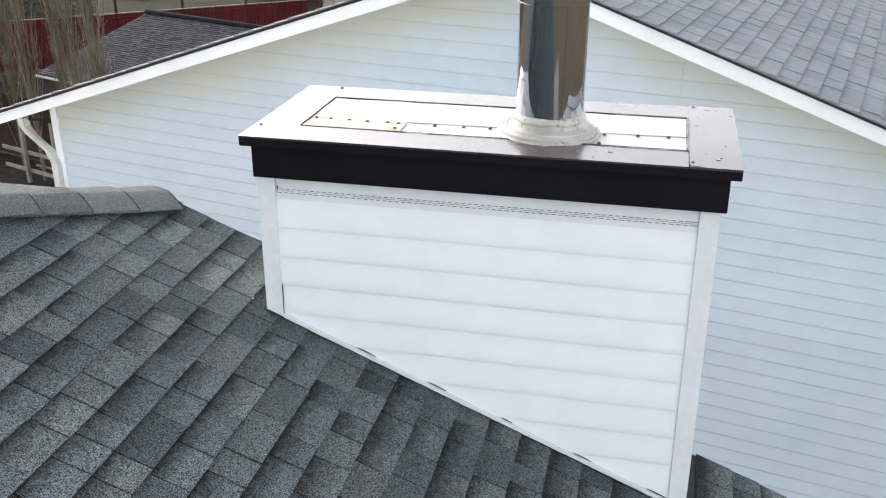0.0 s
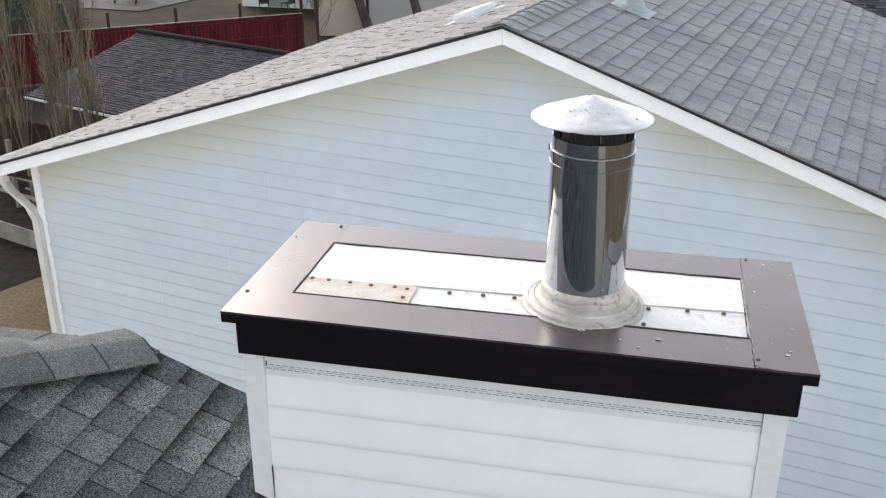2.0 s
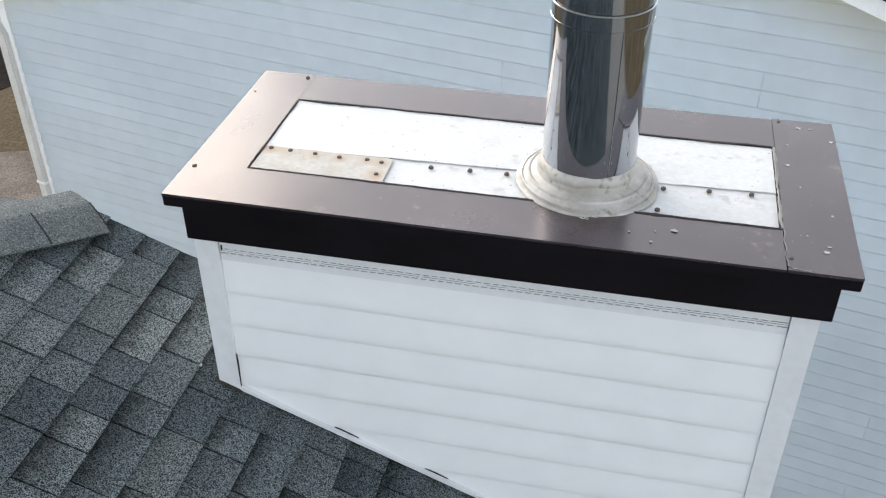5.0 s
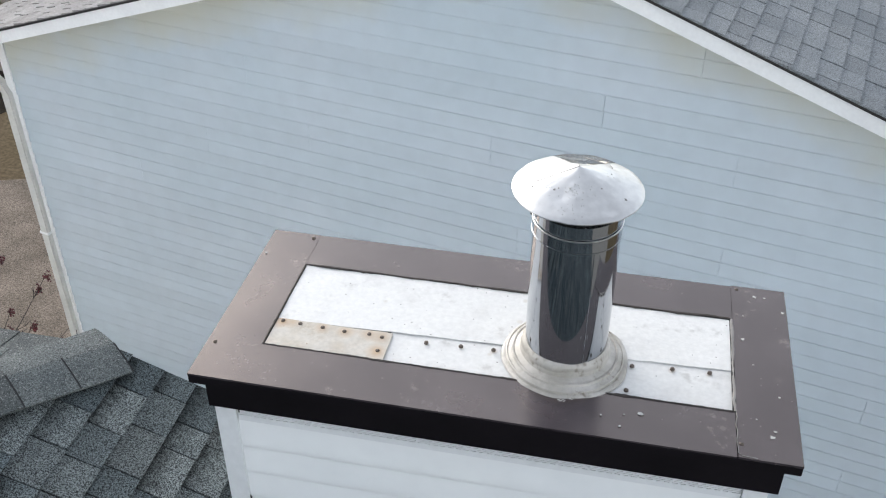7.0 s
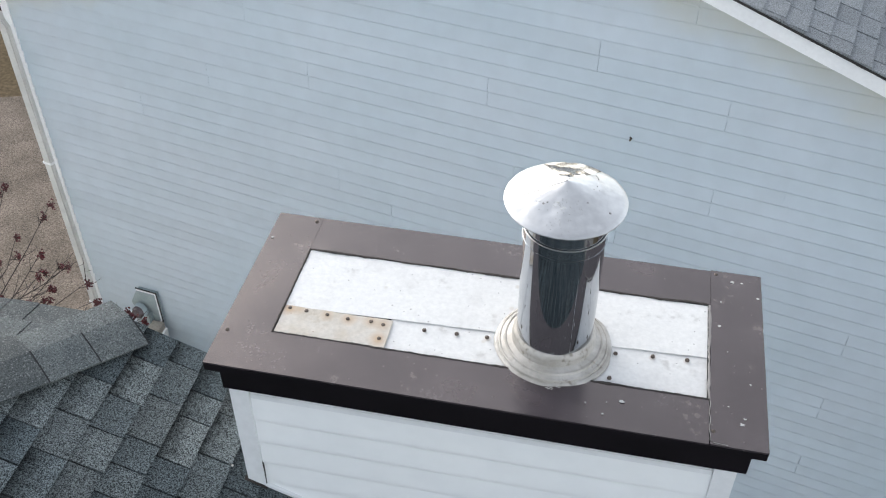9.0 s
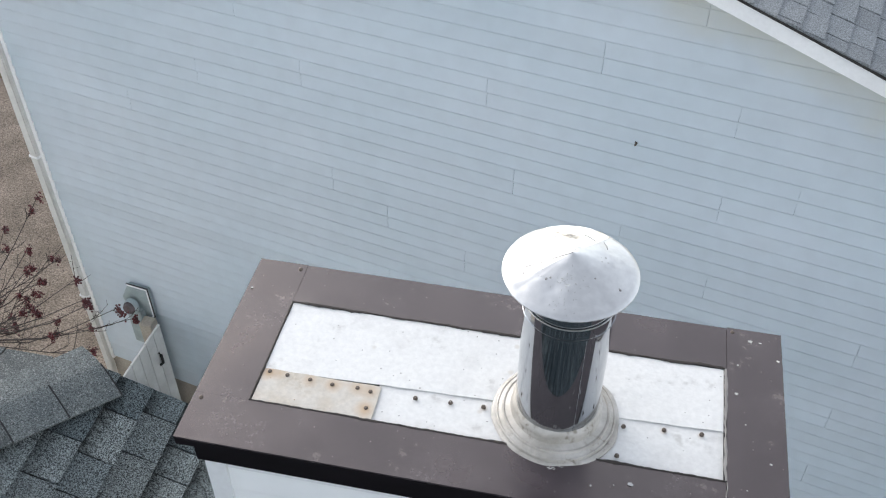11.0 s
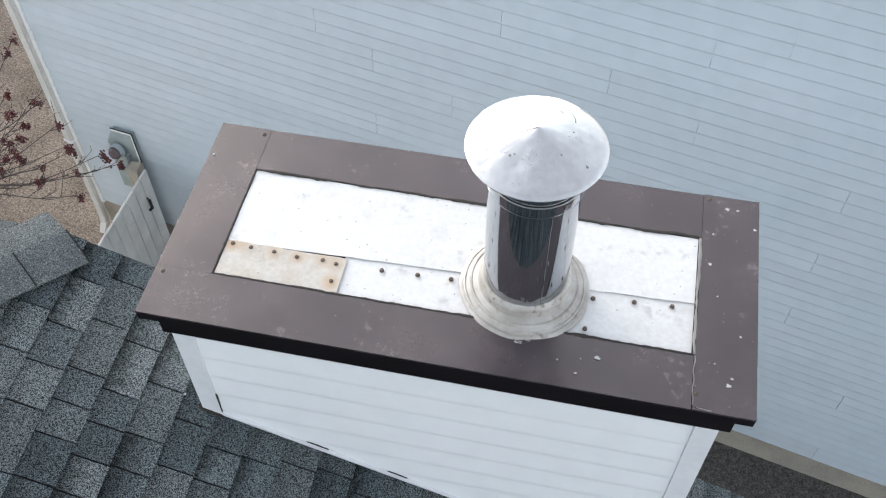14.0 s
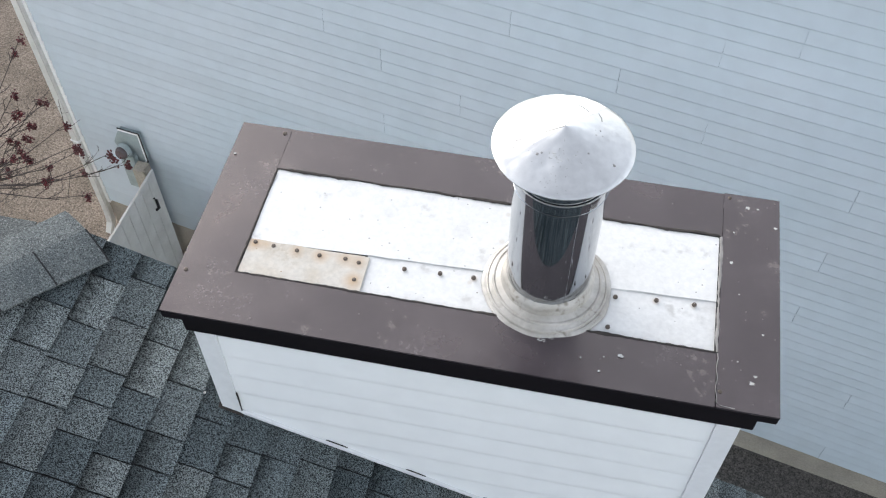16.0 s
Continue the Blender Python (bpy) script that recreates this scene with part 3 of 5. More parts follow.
        at = [start + h * (i * expo) + o + up * (0.0228 + 0.006 * (1 - abs(k - 6) / 6)) for k, o in enumerate(prof)][6:]
        strip_rows = [[bm.verts.new(p - h * f - up * d) for p in at] for f, d in ((-0.0035, 0.0), (0.002, 0.0), (0.002, 0.004), (-0.0035, 0.004))]
        for k in range(6):
            for a in range(4):
                bm.faces.new((strip_rows[a][k], strip_rows[a][k + 1], strip_rows[(a + 1) % 4][k + 1], strip_rows[(a + 1) % 4][k]))
        bm.faces.new([strip_rows[a][0] for a in range(4)])
        bm.faces.new([strip_rows[a][6] for a in range(4)])
        bmesh.ops.recalc_face_normals(bm, faces=bm.faces)
        part("cut_edge", bm, FELT, cap, "dark strip for the shadow line at the cap joint")
    return deck, far, hip


DECK, FAR_DECK, HIP_DECK = own_house()


# ---- chimney chase ----
def chase():
    t = thing("chimney_chase", ((CH_X0 + CH_X1) / 2, (CH_Y0 + CH_Y1) / 2, 0), "white vinyl sided chimney chase rising through the roof edge", "chimney")
    top = H - 0.095
    part("core", cube(CH_X0 + 0.02, CH_X1 - 0.02, CH_Y0 + 0.02, CH_Y1 - 0.02, 0, top), VINYL_WHITE, t)
    tw, row = 0.066, 0.1165
    x0, x1 = CH_X0 + tw, CH_X1 - tw
    line = Vector((SLOPE, 0, 1)).normalized()
    foot = Vector((0, 0, roof_z(0) + 0.022))
    z_hem = H - 0.150
    rng = random.Random(8)
    # front courses, cut along the roof
    zt = H - 0.2555
    soft = [(-0.004, 0.0), (0.0084, 0.0), (0.0096, 0.004), (0.0105, 0.010), (0.0110, 0.020), (0.0108, 0.032), (0.0099, 0.048), (0.0086, 0.064), (0.0074, 0.084), (0.0064, 0.100), (0.0061, row - 0.0004), (-0.004, row - 0.0004)]
    for k in range(11):
        z = zt - (k + 1) * row
        bm = prism(bmesh.new(), [(x0 + 0.0006, CH_Y0 + 0.016 - o, z + u) for o, u in soft], (x1 - x0 - 0.0012, 0, 0))
        if z < roof_z(x0) + 0.05:
            clip(bm, foot, -line)
        if len(bm.faces) > 4:
            part("siding_course", bm, VINYL_WHITE, t, smooth=True)
        else:
            bm.free()
    # nailing hem with two rows of slots
    y = CH_Y0 + 0.010
    part("hem_backing", cube(x0 + 0.002, x1 - 0.002, y + 0.002, y + 0.006, zt, z_hem), DARK_GAP, t, "dark gap behind the slots")
    bm = bmesh.new()
    rows = [(H - 0.2210, H - 0.2178), (H - 0.2268, H - 0.2246), (H - 0.2345, H - 0.2312)]
    zs = [zt - 0.001] + [v for r in rows[::-1] for v in r] + [z_hem]
    for i in range(0, len(zs), 2):
        box(bm, x0 + 0.002, x1 - 0.002, y - 0.002, y + 0.001, zs[i], zs[i + 1])
    for i, (lo, hi) in enumerate(rows):
        x = x0 + 0.006 + 0.008 * i
        while x < x1 - 0.03:
            w = rng.uniform(0.007, 0.009) if i != 1 else rng.uniform(0.004, 0.03)
            box(bm, x, x + w, y - 0.0018, y + 0.001, lo, hi)
            x += 0.023 if i != 1 else rng.uniform(0.05, 0.2)
    part("nailing_hem", bm, TRIM_WHITE, t, "slotted white vinyl hem")
    # corner posts, front pair stands on the roof
    for side in (0, 1):
        xa = CH_X0 if side == 0 else CH_X1
        s = 1 if side == 0 else -1
        for ya, r in ((CH_Y0, 1), (CH_Y1, -1)):
            outline = [(xa, ya), (xa + s * tw, ya), (xa + s * tw, ya + r * 0.016), (xa + s * 0.016, ya + r * 0.016), (xa + s * 0.016, ya + r * tw), (xa, ya + r * tw)]
            low = 0.0 if r < 0 else roof_z(xa + s * tw) - 0.01
            bm = prism(bmesh.new(), [(px, py, low) for px, py in outline], (0, 0, top - low))
            part("corner_post", bm, TRIM_WHITE, t)
    # bottom channel along the roof
    a, b = x0 - 0.002, x1 + 0.002
    w = 0.014
    bm = prism(bmesh.new(), [(a, CH_Y0 + 0.012, roof_z(a) + 0.006), (b, CH_Y0 + 0.012, roof_z(b) + 0.006), (b, CH_Y0 + 0.012, roof_z(b) + 0.006 + w), (a, CH_Y0 + 0.012, roof_z(a) + 0.006 + w)], (0, -0.014, 0))
    part("bottom_channel", bm, TRIM_WHITE, t, "white channel along the roof line")
    # dark slivers where each course meets the channel, coloured as the gaps' shade
    for k in range(1, 11):
        z = zt - (k + 1) * row
        xs = (roof_z(0) + 0.022 - z) / SLOPE
        if x0 + 0.02 < xs < x1 - 0.06:
            ln = rng.uniform(0.045, 0.085)
            bm = prism(bmesh.new(), [(xs, CH_Y0 + 0.0035, z + 0.003), (xs + ln, CH_Y0 + 0.0035, z - ln * SLOPE + 0.003), (xs + ln * 0.7, CH_Y0 + 0.0035, z - ln * SLOPE * 0.7 + 0.0052), (xs + ln * 0.3, CH_Y0 + 0.0035, z - ln * SLOPE * 0.3 + 0.0055)], (0, 0.004, 0))
            part("slit", bm, DARK_GAP, t)
    # dark slivers along the corner post, coloured as the shade inside its gaps
    bm = bmesh.new()
    prism(bm, [(x0 + 0.001, CH_Y0 - 0.001, roof_z(x0) + 0.02), (x0 + 0.002, CH_Y0 - 0.001, roof_z(x0) + 0.05), (x0 + 0.0022, CH_Y0 - 0.001, roof_z(x0) + 0.085), (x0 + 0.001, CH_Y0 - 0.001, roof_z(x0) + 0.15)], (0, 0.012, 0))
    part("slit", bm, DARK_GAP, t, "dark sliver for the shade in a gap beside the corner post")
    part("slit", cube(x0 + 0.006, x0 + 0.0085, CH_Y0 + 0.004, CH_Y0 + 0.009, H - 0.222, H - 0.206), DARK_GAP, t)
    # sides and back
    for p, q in ((CH_X0, -1), (CH_X1, 1)):
        for k in range(61):
            z = zt - (k + 1) * row
            if z < 0.02:
                break
            bm = prism(bmesh.new(), [(p - q * 0.016 + q * o, CH_Y0 + tw + 0.002, z + u) for o, u in lap_profile(1, row - 0.001, 0.013)], (0, CH_Y1 - CH_Y0 - 2 * tw - 0.004, 0))
            part("siding_course", bm, VINYL_WHITE, t)
    for k in range(61):
        z = zt - (k + 1) * row
        if z < 0.02:
            break
        part("siding_course", siding(x0 + 0.003, x1 - 0.003, CH_Y1 - 0.016, z, 1, row - 0.001, 0.013, 1), VINYL_WHITE, t)
    return t


chase()


def pebble(x, y):
    bm = bmesh.new()
    bmesh.ops.create_icosphere(bm, subdivisions=2, radius=0.005)
    for v in bm.verts:
        v.co *= 1 + 0.25 * noise.noise(v.co * 300)
        v.co.z *= 0.7
    ob = part("pebble", bm, DROPPING, m=Matrix.Translation((x, y, roof_z(x) + 0.004)), smooth=True)
    tagged(ob, "small white pebble lying on a shingle", "pebble")


pebble(-0.217, -0.0585)


# ---- chase cover ----
def cover():
    X0, X1, Y0, Y1 = -0.170, 1.511, -0.167, 0.569
    t = thing("chase_cover", ((X0 + X1) / 2, (Y0 + Y1) / 2, H - 0.18), "dark brown metal chase cover with a white sheet in the middle", "chimney cover")
    ix0, ix1, iy0, iy1 = -0.003, 1.341, 0.0, 0.398
    g = 0.0012

    def plate(x0, x1, y0, y1, dz=0.0):
        bm = bmesh.new()
        nx, ny = max(2, int((x1 - x0) / 0.06)), max(2, int((y1 - y0) / 0.06))
        grid = [[bm.verts.new((x0 + (x1 - x0) * i / nx, y0 + (y1 - y0) * j / ny, H + dz + 0.0011 * noise.noise((x0 * 3 + 2.6 * (x1 - x0) * i / nx, y0 + 4.1 * (y1 - y0) * j / ny, 3.3)))) for j in range(ny + 1)] for i in range(nx + 1)]
        for i in range(nx):
            for j in range(ny):
                bm.faces.new((grid[i][j], grid[i + 1][j], grid[i + 1][j + 1], grid[i][j + 1]))
        r = bmesh.ops.extrude_face_region(bm, geom=bm.faces[:])
        for v in [q for q in r["geom"] if isinstance(q, bmesh.types.BMVert)]:
            v.co.z = H - 0.006
        return bm

    part("front_plate", plate(X0, ix1 + 0.004, Y0, iy0 - 0.004, 0.001), BROWN_TOP, t, smooth=True)
    part("left_plate", plate(X0, ix0 - 0.004, iy0 - 0.004 + g, Y1), BROWN_TOP, t, smooth=True)
    part("back_plate", plate(ix0 - 0.004 + g, ix1 + 0.006 + g * 0.5, iy1 + 0.004, Y1 - 0.001), BROWN_TOP, t, smooth=True)
    part("right_plate", plate(ix1 + 0.006 + g, X1, Y0, Y1, 0.0022), BROWN_TOP, t, smooth=True)
    # lip and skirt
    lip = 0.036
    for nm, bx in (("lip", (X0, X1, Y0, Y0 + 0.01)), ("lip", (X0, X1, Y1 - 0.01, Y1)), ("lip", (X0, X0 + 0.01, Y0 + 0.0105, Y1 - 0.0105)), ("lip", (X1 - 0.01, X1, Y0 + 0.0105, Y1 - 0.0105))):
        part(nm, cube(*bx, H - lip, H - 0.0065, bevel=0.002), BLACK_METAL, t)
    ins = 0.042
    x0, x1, y0, y1 = X0 + ins, X1 - ins, Y0 + ins, Y1 - ins
    x0, x1 = -0.145, 1.481
    zb, zt = H - 0.162, H - 0.02
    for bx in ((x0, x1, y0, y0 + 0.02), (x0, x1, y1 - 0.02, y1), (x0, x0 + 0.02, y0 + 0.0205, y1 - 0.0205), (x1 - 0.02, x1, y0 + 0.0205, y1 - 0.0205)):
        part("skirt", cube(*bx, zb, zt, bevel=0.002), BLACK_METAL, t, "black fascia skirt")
    part("deck", cube(x0 + 0.021, x1 - 0.021, y0 + 0.021, y1 - 0.021, H - 0.09, H - 0.012), DARK_GAP, t)

    # white sheet: rear sheet lies over the front strip along a riveted seam
    def wavy(x0, x1, y0, y1, z, amp, bow=None):
        bm = bmesh.new()
        nx, ny = int((x1 - x0) / 0.025), max(2, int((y1 - y0) / 0.025))
        for s in (0,):
            gr = []
            for i in range(nx + 1):
                row = []
                for j in range(ny + 1):
                    x, y = x0 + (x1 - x0) * i / nx, y0 + (y1 - y0) * j / ny
                    e = 0.0025 * noise.noise((x * 21, y * 21, 9.1)) if j in (0, ny) or i in (0, nx) else 0
                    yy = y + (bow(x) * (1 - j / ny) if bow else 0) + e
                    row.append(bm.verts.new((x, yy, z + amp * noise.noise((x * 9, y * 9, 1.7)))))
                gr.append(row)
            for i in range(nx):
                for j in range(ny):
                    bm.faces.new((gr[i][j], gr[i + 1][j], gr[i + 1][j + 1], gr[i][j + 1]))
        r = bmesh.ops.extrude_face_region(bm, geom=bm.faces[:])
        for v in [q for q in r["geom"] if isinstance(q, bmesh.types.BMVert)]:
            v.co.z -= 0.0022
        return bm

    seam = lambda x: 0.118 + 0.036 * x
    part("rear_sheet", wavy(ix0 + 0.002, ix1 - 0.002, 0.0, iy1 - 0.002, H - 0.001, 0.0016, seam), PANEL_WHITE, t, "weathered white metal sheet", smooth=True)
    part("front_sheet", wavy(0.35, ix1 - 0.002, iy0 + 0.002, 0.19, H - 0.0052, 0.0012), PANEL_WHITE, t, "white metal strip", smooth=True)
    part("patch_plate", wavy(ix0 + 0.003, 0.358, iy0 + 0.002, 0.122, H + 0.0005, 0.0012), PATCH, t, "rust-stained cream patch plate", smooth=True)
    # dark uneven joint round the sheet, with smeared caulk over it
    for bx in ((ix0 - 0.004, ix1 + 0.005, iy0 - 0.004, iy0 + 0.002), (ix0 - 0.004, ix1 + 0.005, iy1 - 0.002, iy1 + 0.004), (ix0 - 0.004, ix0 + 0.002, iy0 + 0.0025, iy1 - 0.0025), (ix1 - 0.002, ix1 + 0.006, iy0 + 0.0025, iy1 - 0.0025)):
        part("joint", cube(*bx, H - 0.012, H - 0.001), DARK_GAP, t)

    def ragged(a, b, w, seed, material, label):
        a, b = Vector(a), Vector(b)
        d = (b - a).normalized()
        side = Vector((-d.y, d.x, 0))
        n = int((b - a).length / 0.006)
        bm = bmesh.new()
        rows = []
        for i in range(n + 1):
            p = a.lerp(b, i / n)
            lo = w * (0.45 + 0.45 * noise.noise((p.x * 71, p.y * 71, seed)) + 0.75 * noise.noise((p.x * 13, p.y * 13, seed + 3)))
            hi = w * (0.45 + 0.5 * noise.noise((p.x * 53, p.y * 53, seed + 7)) + 0.6 * noise.noise((p.x * 9, p.y * 9, seed + 5)))
            rows.append([bm.verts.new(p + side * o + Vector((0, 0, z))) for o, z in ((-max(lo, 0.0006), 0), (-max(lo, 0.0006) * 0.5, 0.0016), (max(hi, 0.0006) * 0.5, 0.0016), (max(hi, 0.0006), 0))])
        for p, q in zip(rows, rows[1:]):
            for k in range(3):
                bm.faces.new((p[k], p[k + 1], q[k + 1], q[k]))
        part("caulk", bm, material, t, label)

    for k, (a, b, w) in enumerate((((ix0, iy0 - 0.001), (ix1, iy0 - 0.001), 0.0065), ((ix0, iy1 + 0.001), (ix1, iy1 + 0.001), 0.0095), ((ix0 - 0.001, iy0), (ix0 - 0.001, iy1), 0.0065), ((ix1 + 0.004, iy0), (ix1 + 0.004, iy1), 0.0085))):
        ragged((*a, H + 0.0015), (*b, H + 0.0015), w, 2.0 + 5 * k, CAULK_DARK if k < 3 else SEALANT, "dark smeared caulk line" if k < 3 else "grey smeared caulk line")
    # rivets
    me = as_mesh("rivet", lathe([(0.0005, 0.004), (0.004, 0.0036), (0.0062, 0.002), (0.007, -0.003)], 10))
    spots = [(0.018, 0.112), (0.074, 0.108), (0.145, 0.105), (0.214, 0.101), (0.29, 0.104), (0.331, 0.098), (0.333, 0.038), (0.464, 0.103), (0.567, 0.108), (0.663, 0.112),
             (1.062, 0.126), (1.175, 0.137), (1.279, 0.143), (1.051, 0.023), (-0.026, 0.545), (-0.145, -0.022), (1.365, 0.552), (1.357, -0.12)]
    for x, y in spots:
        part("rivet", me, RIVET, t, m=Matrix.Translation((x, y, H + 0.001)))
    # splashes on the brown plates
    rng = random.Random(12)
    marks = [(-0.153, 0.431, 5), (1.418, 0.522, 9), (1.447, 0.522, 5), (1.499, 0.458, 6), (1.375, 0.308, 7), (1.465, 0.078, 5), (1.438, -0.081, 9), (1.446, -0.058, 5), (1.094, -0.064, 9),
             (1.042, -0.121, 4), (1.38, 0.42, 3), (0.99, -0.09, 4), (1.40, 0.2, 3), (1.05, -0.075, 3), (1.40, -0.02, 3)]
    for x, y, r in marks:
        bm = bmesh.new()
        ring = []
        for i in range(14):
            a = 2 * math.pi * i / 14
            q = r * 0.00072 * rng.uniform(0.55, 1.25)
            ring.append((x + q * math.cos(a) * 1.2, y + q * math.sin(a), H + 0.0027))
        prism(bm, ring, (0, 0, 0.0009))
        part("splash", bm, DROPPING, t, "dried white splash")
    # sealant bead on the lapped seam, and a few scratches in front of the pipe
    xs = ix1 + 0.006
    bm = tube(bmesh.new(), [(xs + 0.002 * math.sin(i * 1.7), iy0 - 0.004 - i * 0.0165, H + 0.003) for i in range(10)] + [(xs + 0.012, Y0 + 0.006, H + 0.003), (xs + 0.05, Y0 + 0.004, H + 0.002)], 0.0016, 0.0012, 6)
    part("sealant_bead", bm, SEALANT, t, "grey sealant bead")
    for i in range(14):
        x, y = 0.884 + rng.uniform(-0.022, 0.022), -0.05 + rng.uniform(-0.012, 0.012)
        a = rng.uniform(-0.6, 0.9)
        part("scratch", tube(bmesh.new(), [(x, y, H + 0.0028), (x + 0.007 * math.cos(a), y + 0.007 * math.sin(a), H + 0.0028)], 0.0011, 0.0006, 4), DROPPING, t)
    return t


cover()


# ---- flue pipe ----
def flue():
    cx, cy = 0.868, 0.130
    t = thing("flue_pipe", (cx, cy, H), "polished stainless flue pipe with a conical rain cap", "chimney pipe")
    R = 0.117
    z0 = H
    part("pipe", lathe([(R, z0 + 0.0), (R, z0 + 0.45), (R - 0.004, z0 + 0.45), (R - 0.004, z0)], 96, cx, cy, 0.004), STEEL, t, smooth=True)
    part("top_section", lathe([(R + 0.002, z0 + 0.446), (R + 0.002, z0 + 0.483), (R - 0.002, z0 + 0.4835), (R - 0.002, z0 + 0.523), (R - 0.006, z0 + 0.523), (R - 0.006, z0 + 0.446)], 96, cx, cy, 0.003), STEEL, t, smooth=True)
    for z in (0.484, 0.447):
        part("band", lathe([(R + 0.001, z0 + z - 0.002), (R + 0.003, z0 + z - 0.001), (R + 0.003, z0 + z + 0.001), (R + 0.001, z0 + z + 0.002)], 96, cx, cy), CAP_STEEL if z > 0.46 else STEEL, t, smooth=True)
    # seam down the pipe
    a = radians(-62)
    bm = bmesh.new()
    tube(bm, [(cx + (R + 0.0005) * math.cos(a), cy + (R + 0.0005) * math.sin(a), z0 + z) for z in (0.06, 0.445)], 0.001, sides=6)
    part("seam", bm, STEEL, t)
    b = radians(172)
    part("clip", cube(cx + (R + 0.004) * math.cos(b) - 0.006, cx + (R + 0.004) * math.cos(b) + 0.002, cy + R * math.sin(b) - 0.007, cy + R * math.sin(b) + 0.007, z0 + 0.466, z0 + 0.481, bevel=0.001), RIVET, t, "small dark clip")
    # mesh screen under the cap: two sets of crossing wires round a dark core
    part("core", lathe([(R - 0.028, z0 + 0.50), (R - 0.028, z0 + 0.59)], 48, cx, cy), MESH_BLACK, t)
    bm = bmesh.new()
    n, r = 46, R - 0.006
    for s in (1, -1):
        for i in range(n):
            pts = []
            for k in range(5):
                b = 2 * math.pi * (i + s * k * 0.75 / 4 * 2) / n
                pts.append((cx + r * math.cos(b), cy + r * math.sin(b), z0 + 0.518 + 0.064 * k / 4))
            tube(bm, pts, 0.0016, sides=4)
    part("mesh_screen", bm, MESH_BLACK, t, "black expanded metal mesh")
    for i in range(4):
        b = 2 * math.pi * (i + 0.16) / 4
        x, y = cx + (R - 0.014) * math.cos(b), cy + (R - 0.014) * math.sin(b)
        part("strap", tube(bmesh.new(), [(x, y, z0 + 0.5), (x, y, z0 + 0.58)], 0.004), STEEL, t)
    # cap: dented cone
    bm = bmesh.new()
    RC, hc, zr = 0.169, 0.061, z0 + 0.577
    px, py = cx, cy
    cx, cy = 0.861, 0.126
    def cone(b, f):
        dent = 0.0016 * noise.noise((math.cos(b) * f * 3.2, math.sin(b) * f * 3.2, 5.0)) + 0.0012 * noise.noise((math.cos(b) * f * 8, math.sin(b) * f * 8, 2.0))
        for turn, f0, depth, wid in ((95, 0.72, -0.0015, 0.22), (250, 0.55, -0.003, 0.15), (310, 0.8, -0.003, 0.12), (20, 0.65, 0.002, 0.12), (180, 0.5, -0.002, 0.14)):
            ex = f * math.cos(b) - f0 * math.cos(radians(turn))
            ey = f * math.sin(b) - f0 * math.sin(radians(turn))
            dent += depth * math.exp(-(ex * ex + ey * ey) / wid ** 2)
        step = 0.0016 if 0.545 < b / (2 * math.pi) < 0.60 else 0
        r = RC * max(f, 0.004)
        return Vector((cx + r * math.cos(b), cy + r * math.sin(b), zr + hc * (1 - f) + dent * min(1, 3 * f) + step * f - (0.003 if f > 0.99 else 0)))

    rings, seg = [], 96
    for k in range(25):
        rings.append([bm.verts.new(cone(2 * math.pi * i / seg, k / 24)) for i in range(seg)])
    for p, q in zip(rings, rings[1:]):
        for i in range(seg):
            j = (i + 1) % seg
            bm.faces.new((p[i], p[j], q[j], q[i]))
    bm.faces.new(rings[0])
    r = bmesh.ops.extrude_face_region(bm, geom=bm.faces[:])
    for v in [q for q in r["geom"] if isinstance(q, bmesh.types.BMVert)]:
        v.co.z -= 0.0025
    cap = part("rain_cap", bm, CAP_STEEL, t, "dented galvanised conical cap", smooth=True)
    bm = bmesh.new()
    grid = []
    for i in range(17):
        b = radians(58 + 62 * i / 16)
        lo = 0.16 + 0.10 * abs(noise.noise((i * 0.45, 0.2, 4.0))) + 0.10 * abs(i / 8 - 1)
        hi = 0.97 - 0.05 * abs(noise.noise((i * 0.6, 3.2, 1.0)))
        grid.append([bm.verts.new(cone(b, lo + (hi - lo) * k / 10) + Vector((0, 0, 0.0004))) for k in range(11)])
    for p, q in zip(grid, grid[1:]):
        for k in range(10):
            bm.faces.new((p[k], p[k + 1], q[k + 1], q[k]))
    part("bare_patch", bm, BARE_STEEL, cap, "smooth bare metal patch", smooth=True)
    # lap seam of the cone
    b = radians(196)
    part("lap_seam", tube(bmesh.new(), [cone(b, k / 12) + Vector((0, 0, 0.0008)) for k in range(13)], 0.0008, sides=5), SEALANT, cap)
    rng = random.Random(77)
    for turn, f0, size, n in ((262, 0.42, 0.030, 26), (268, 0.82, 0.020, 16), (300, 0.55, 0.016, 8), (225, 0.6, 0.02, 7)):
        for i in range(n):
            b, f = radians(turn + rng.gauss(0, 8)), f0 + rng.gauss(0, 0.09)
            if not 0.1 < f < 0.97:
                continue
            a, ln = radians(rng.uniform(0, 360)), rng.uniform(0.15, 0.4) * size * 0.5
            db, df = ln * math.cos(a) / (RC * f), ln * math.sin(a) / RC
            up = Vector((0, 0, 0.0006))
            part("splash", tube(bmesh.new(), [cone(b, f) + up, cone(b + db, min(0.98, f + df)) + up], 0.0009, 0.0005, 4), DROPPING, cap)
    for turn, f0, r in ((232, 0.52, 0.0042), (236, 0.47, 0.003), (335, 0.8, 0.0038), (120, 0.6, 0.003), (205, 0.72, 0.0024), (20, 0.5, 0.0024), (160, 0.45, 0.002)):
        c0 = cone(radians(turn), f0)
        part("pit", lathe([(0.0004, c0.z + 0.0014), (r * 0.7, c0.z + 0.0010), (r, c0.z - 0.0015)], 9, c0.x, c0.y, 0.3), SEALANT, cap)
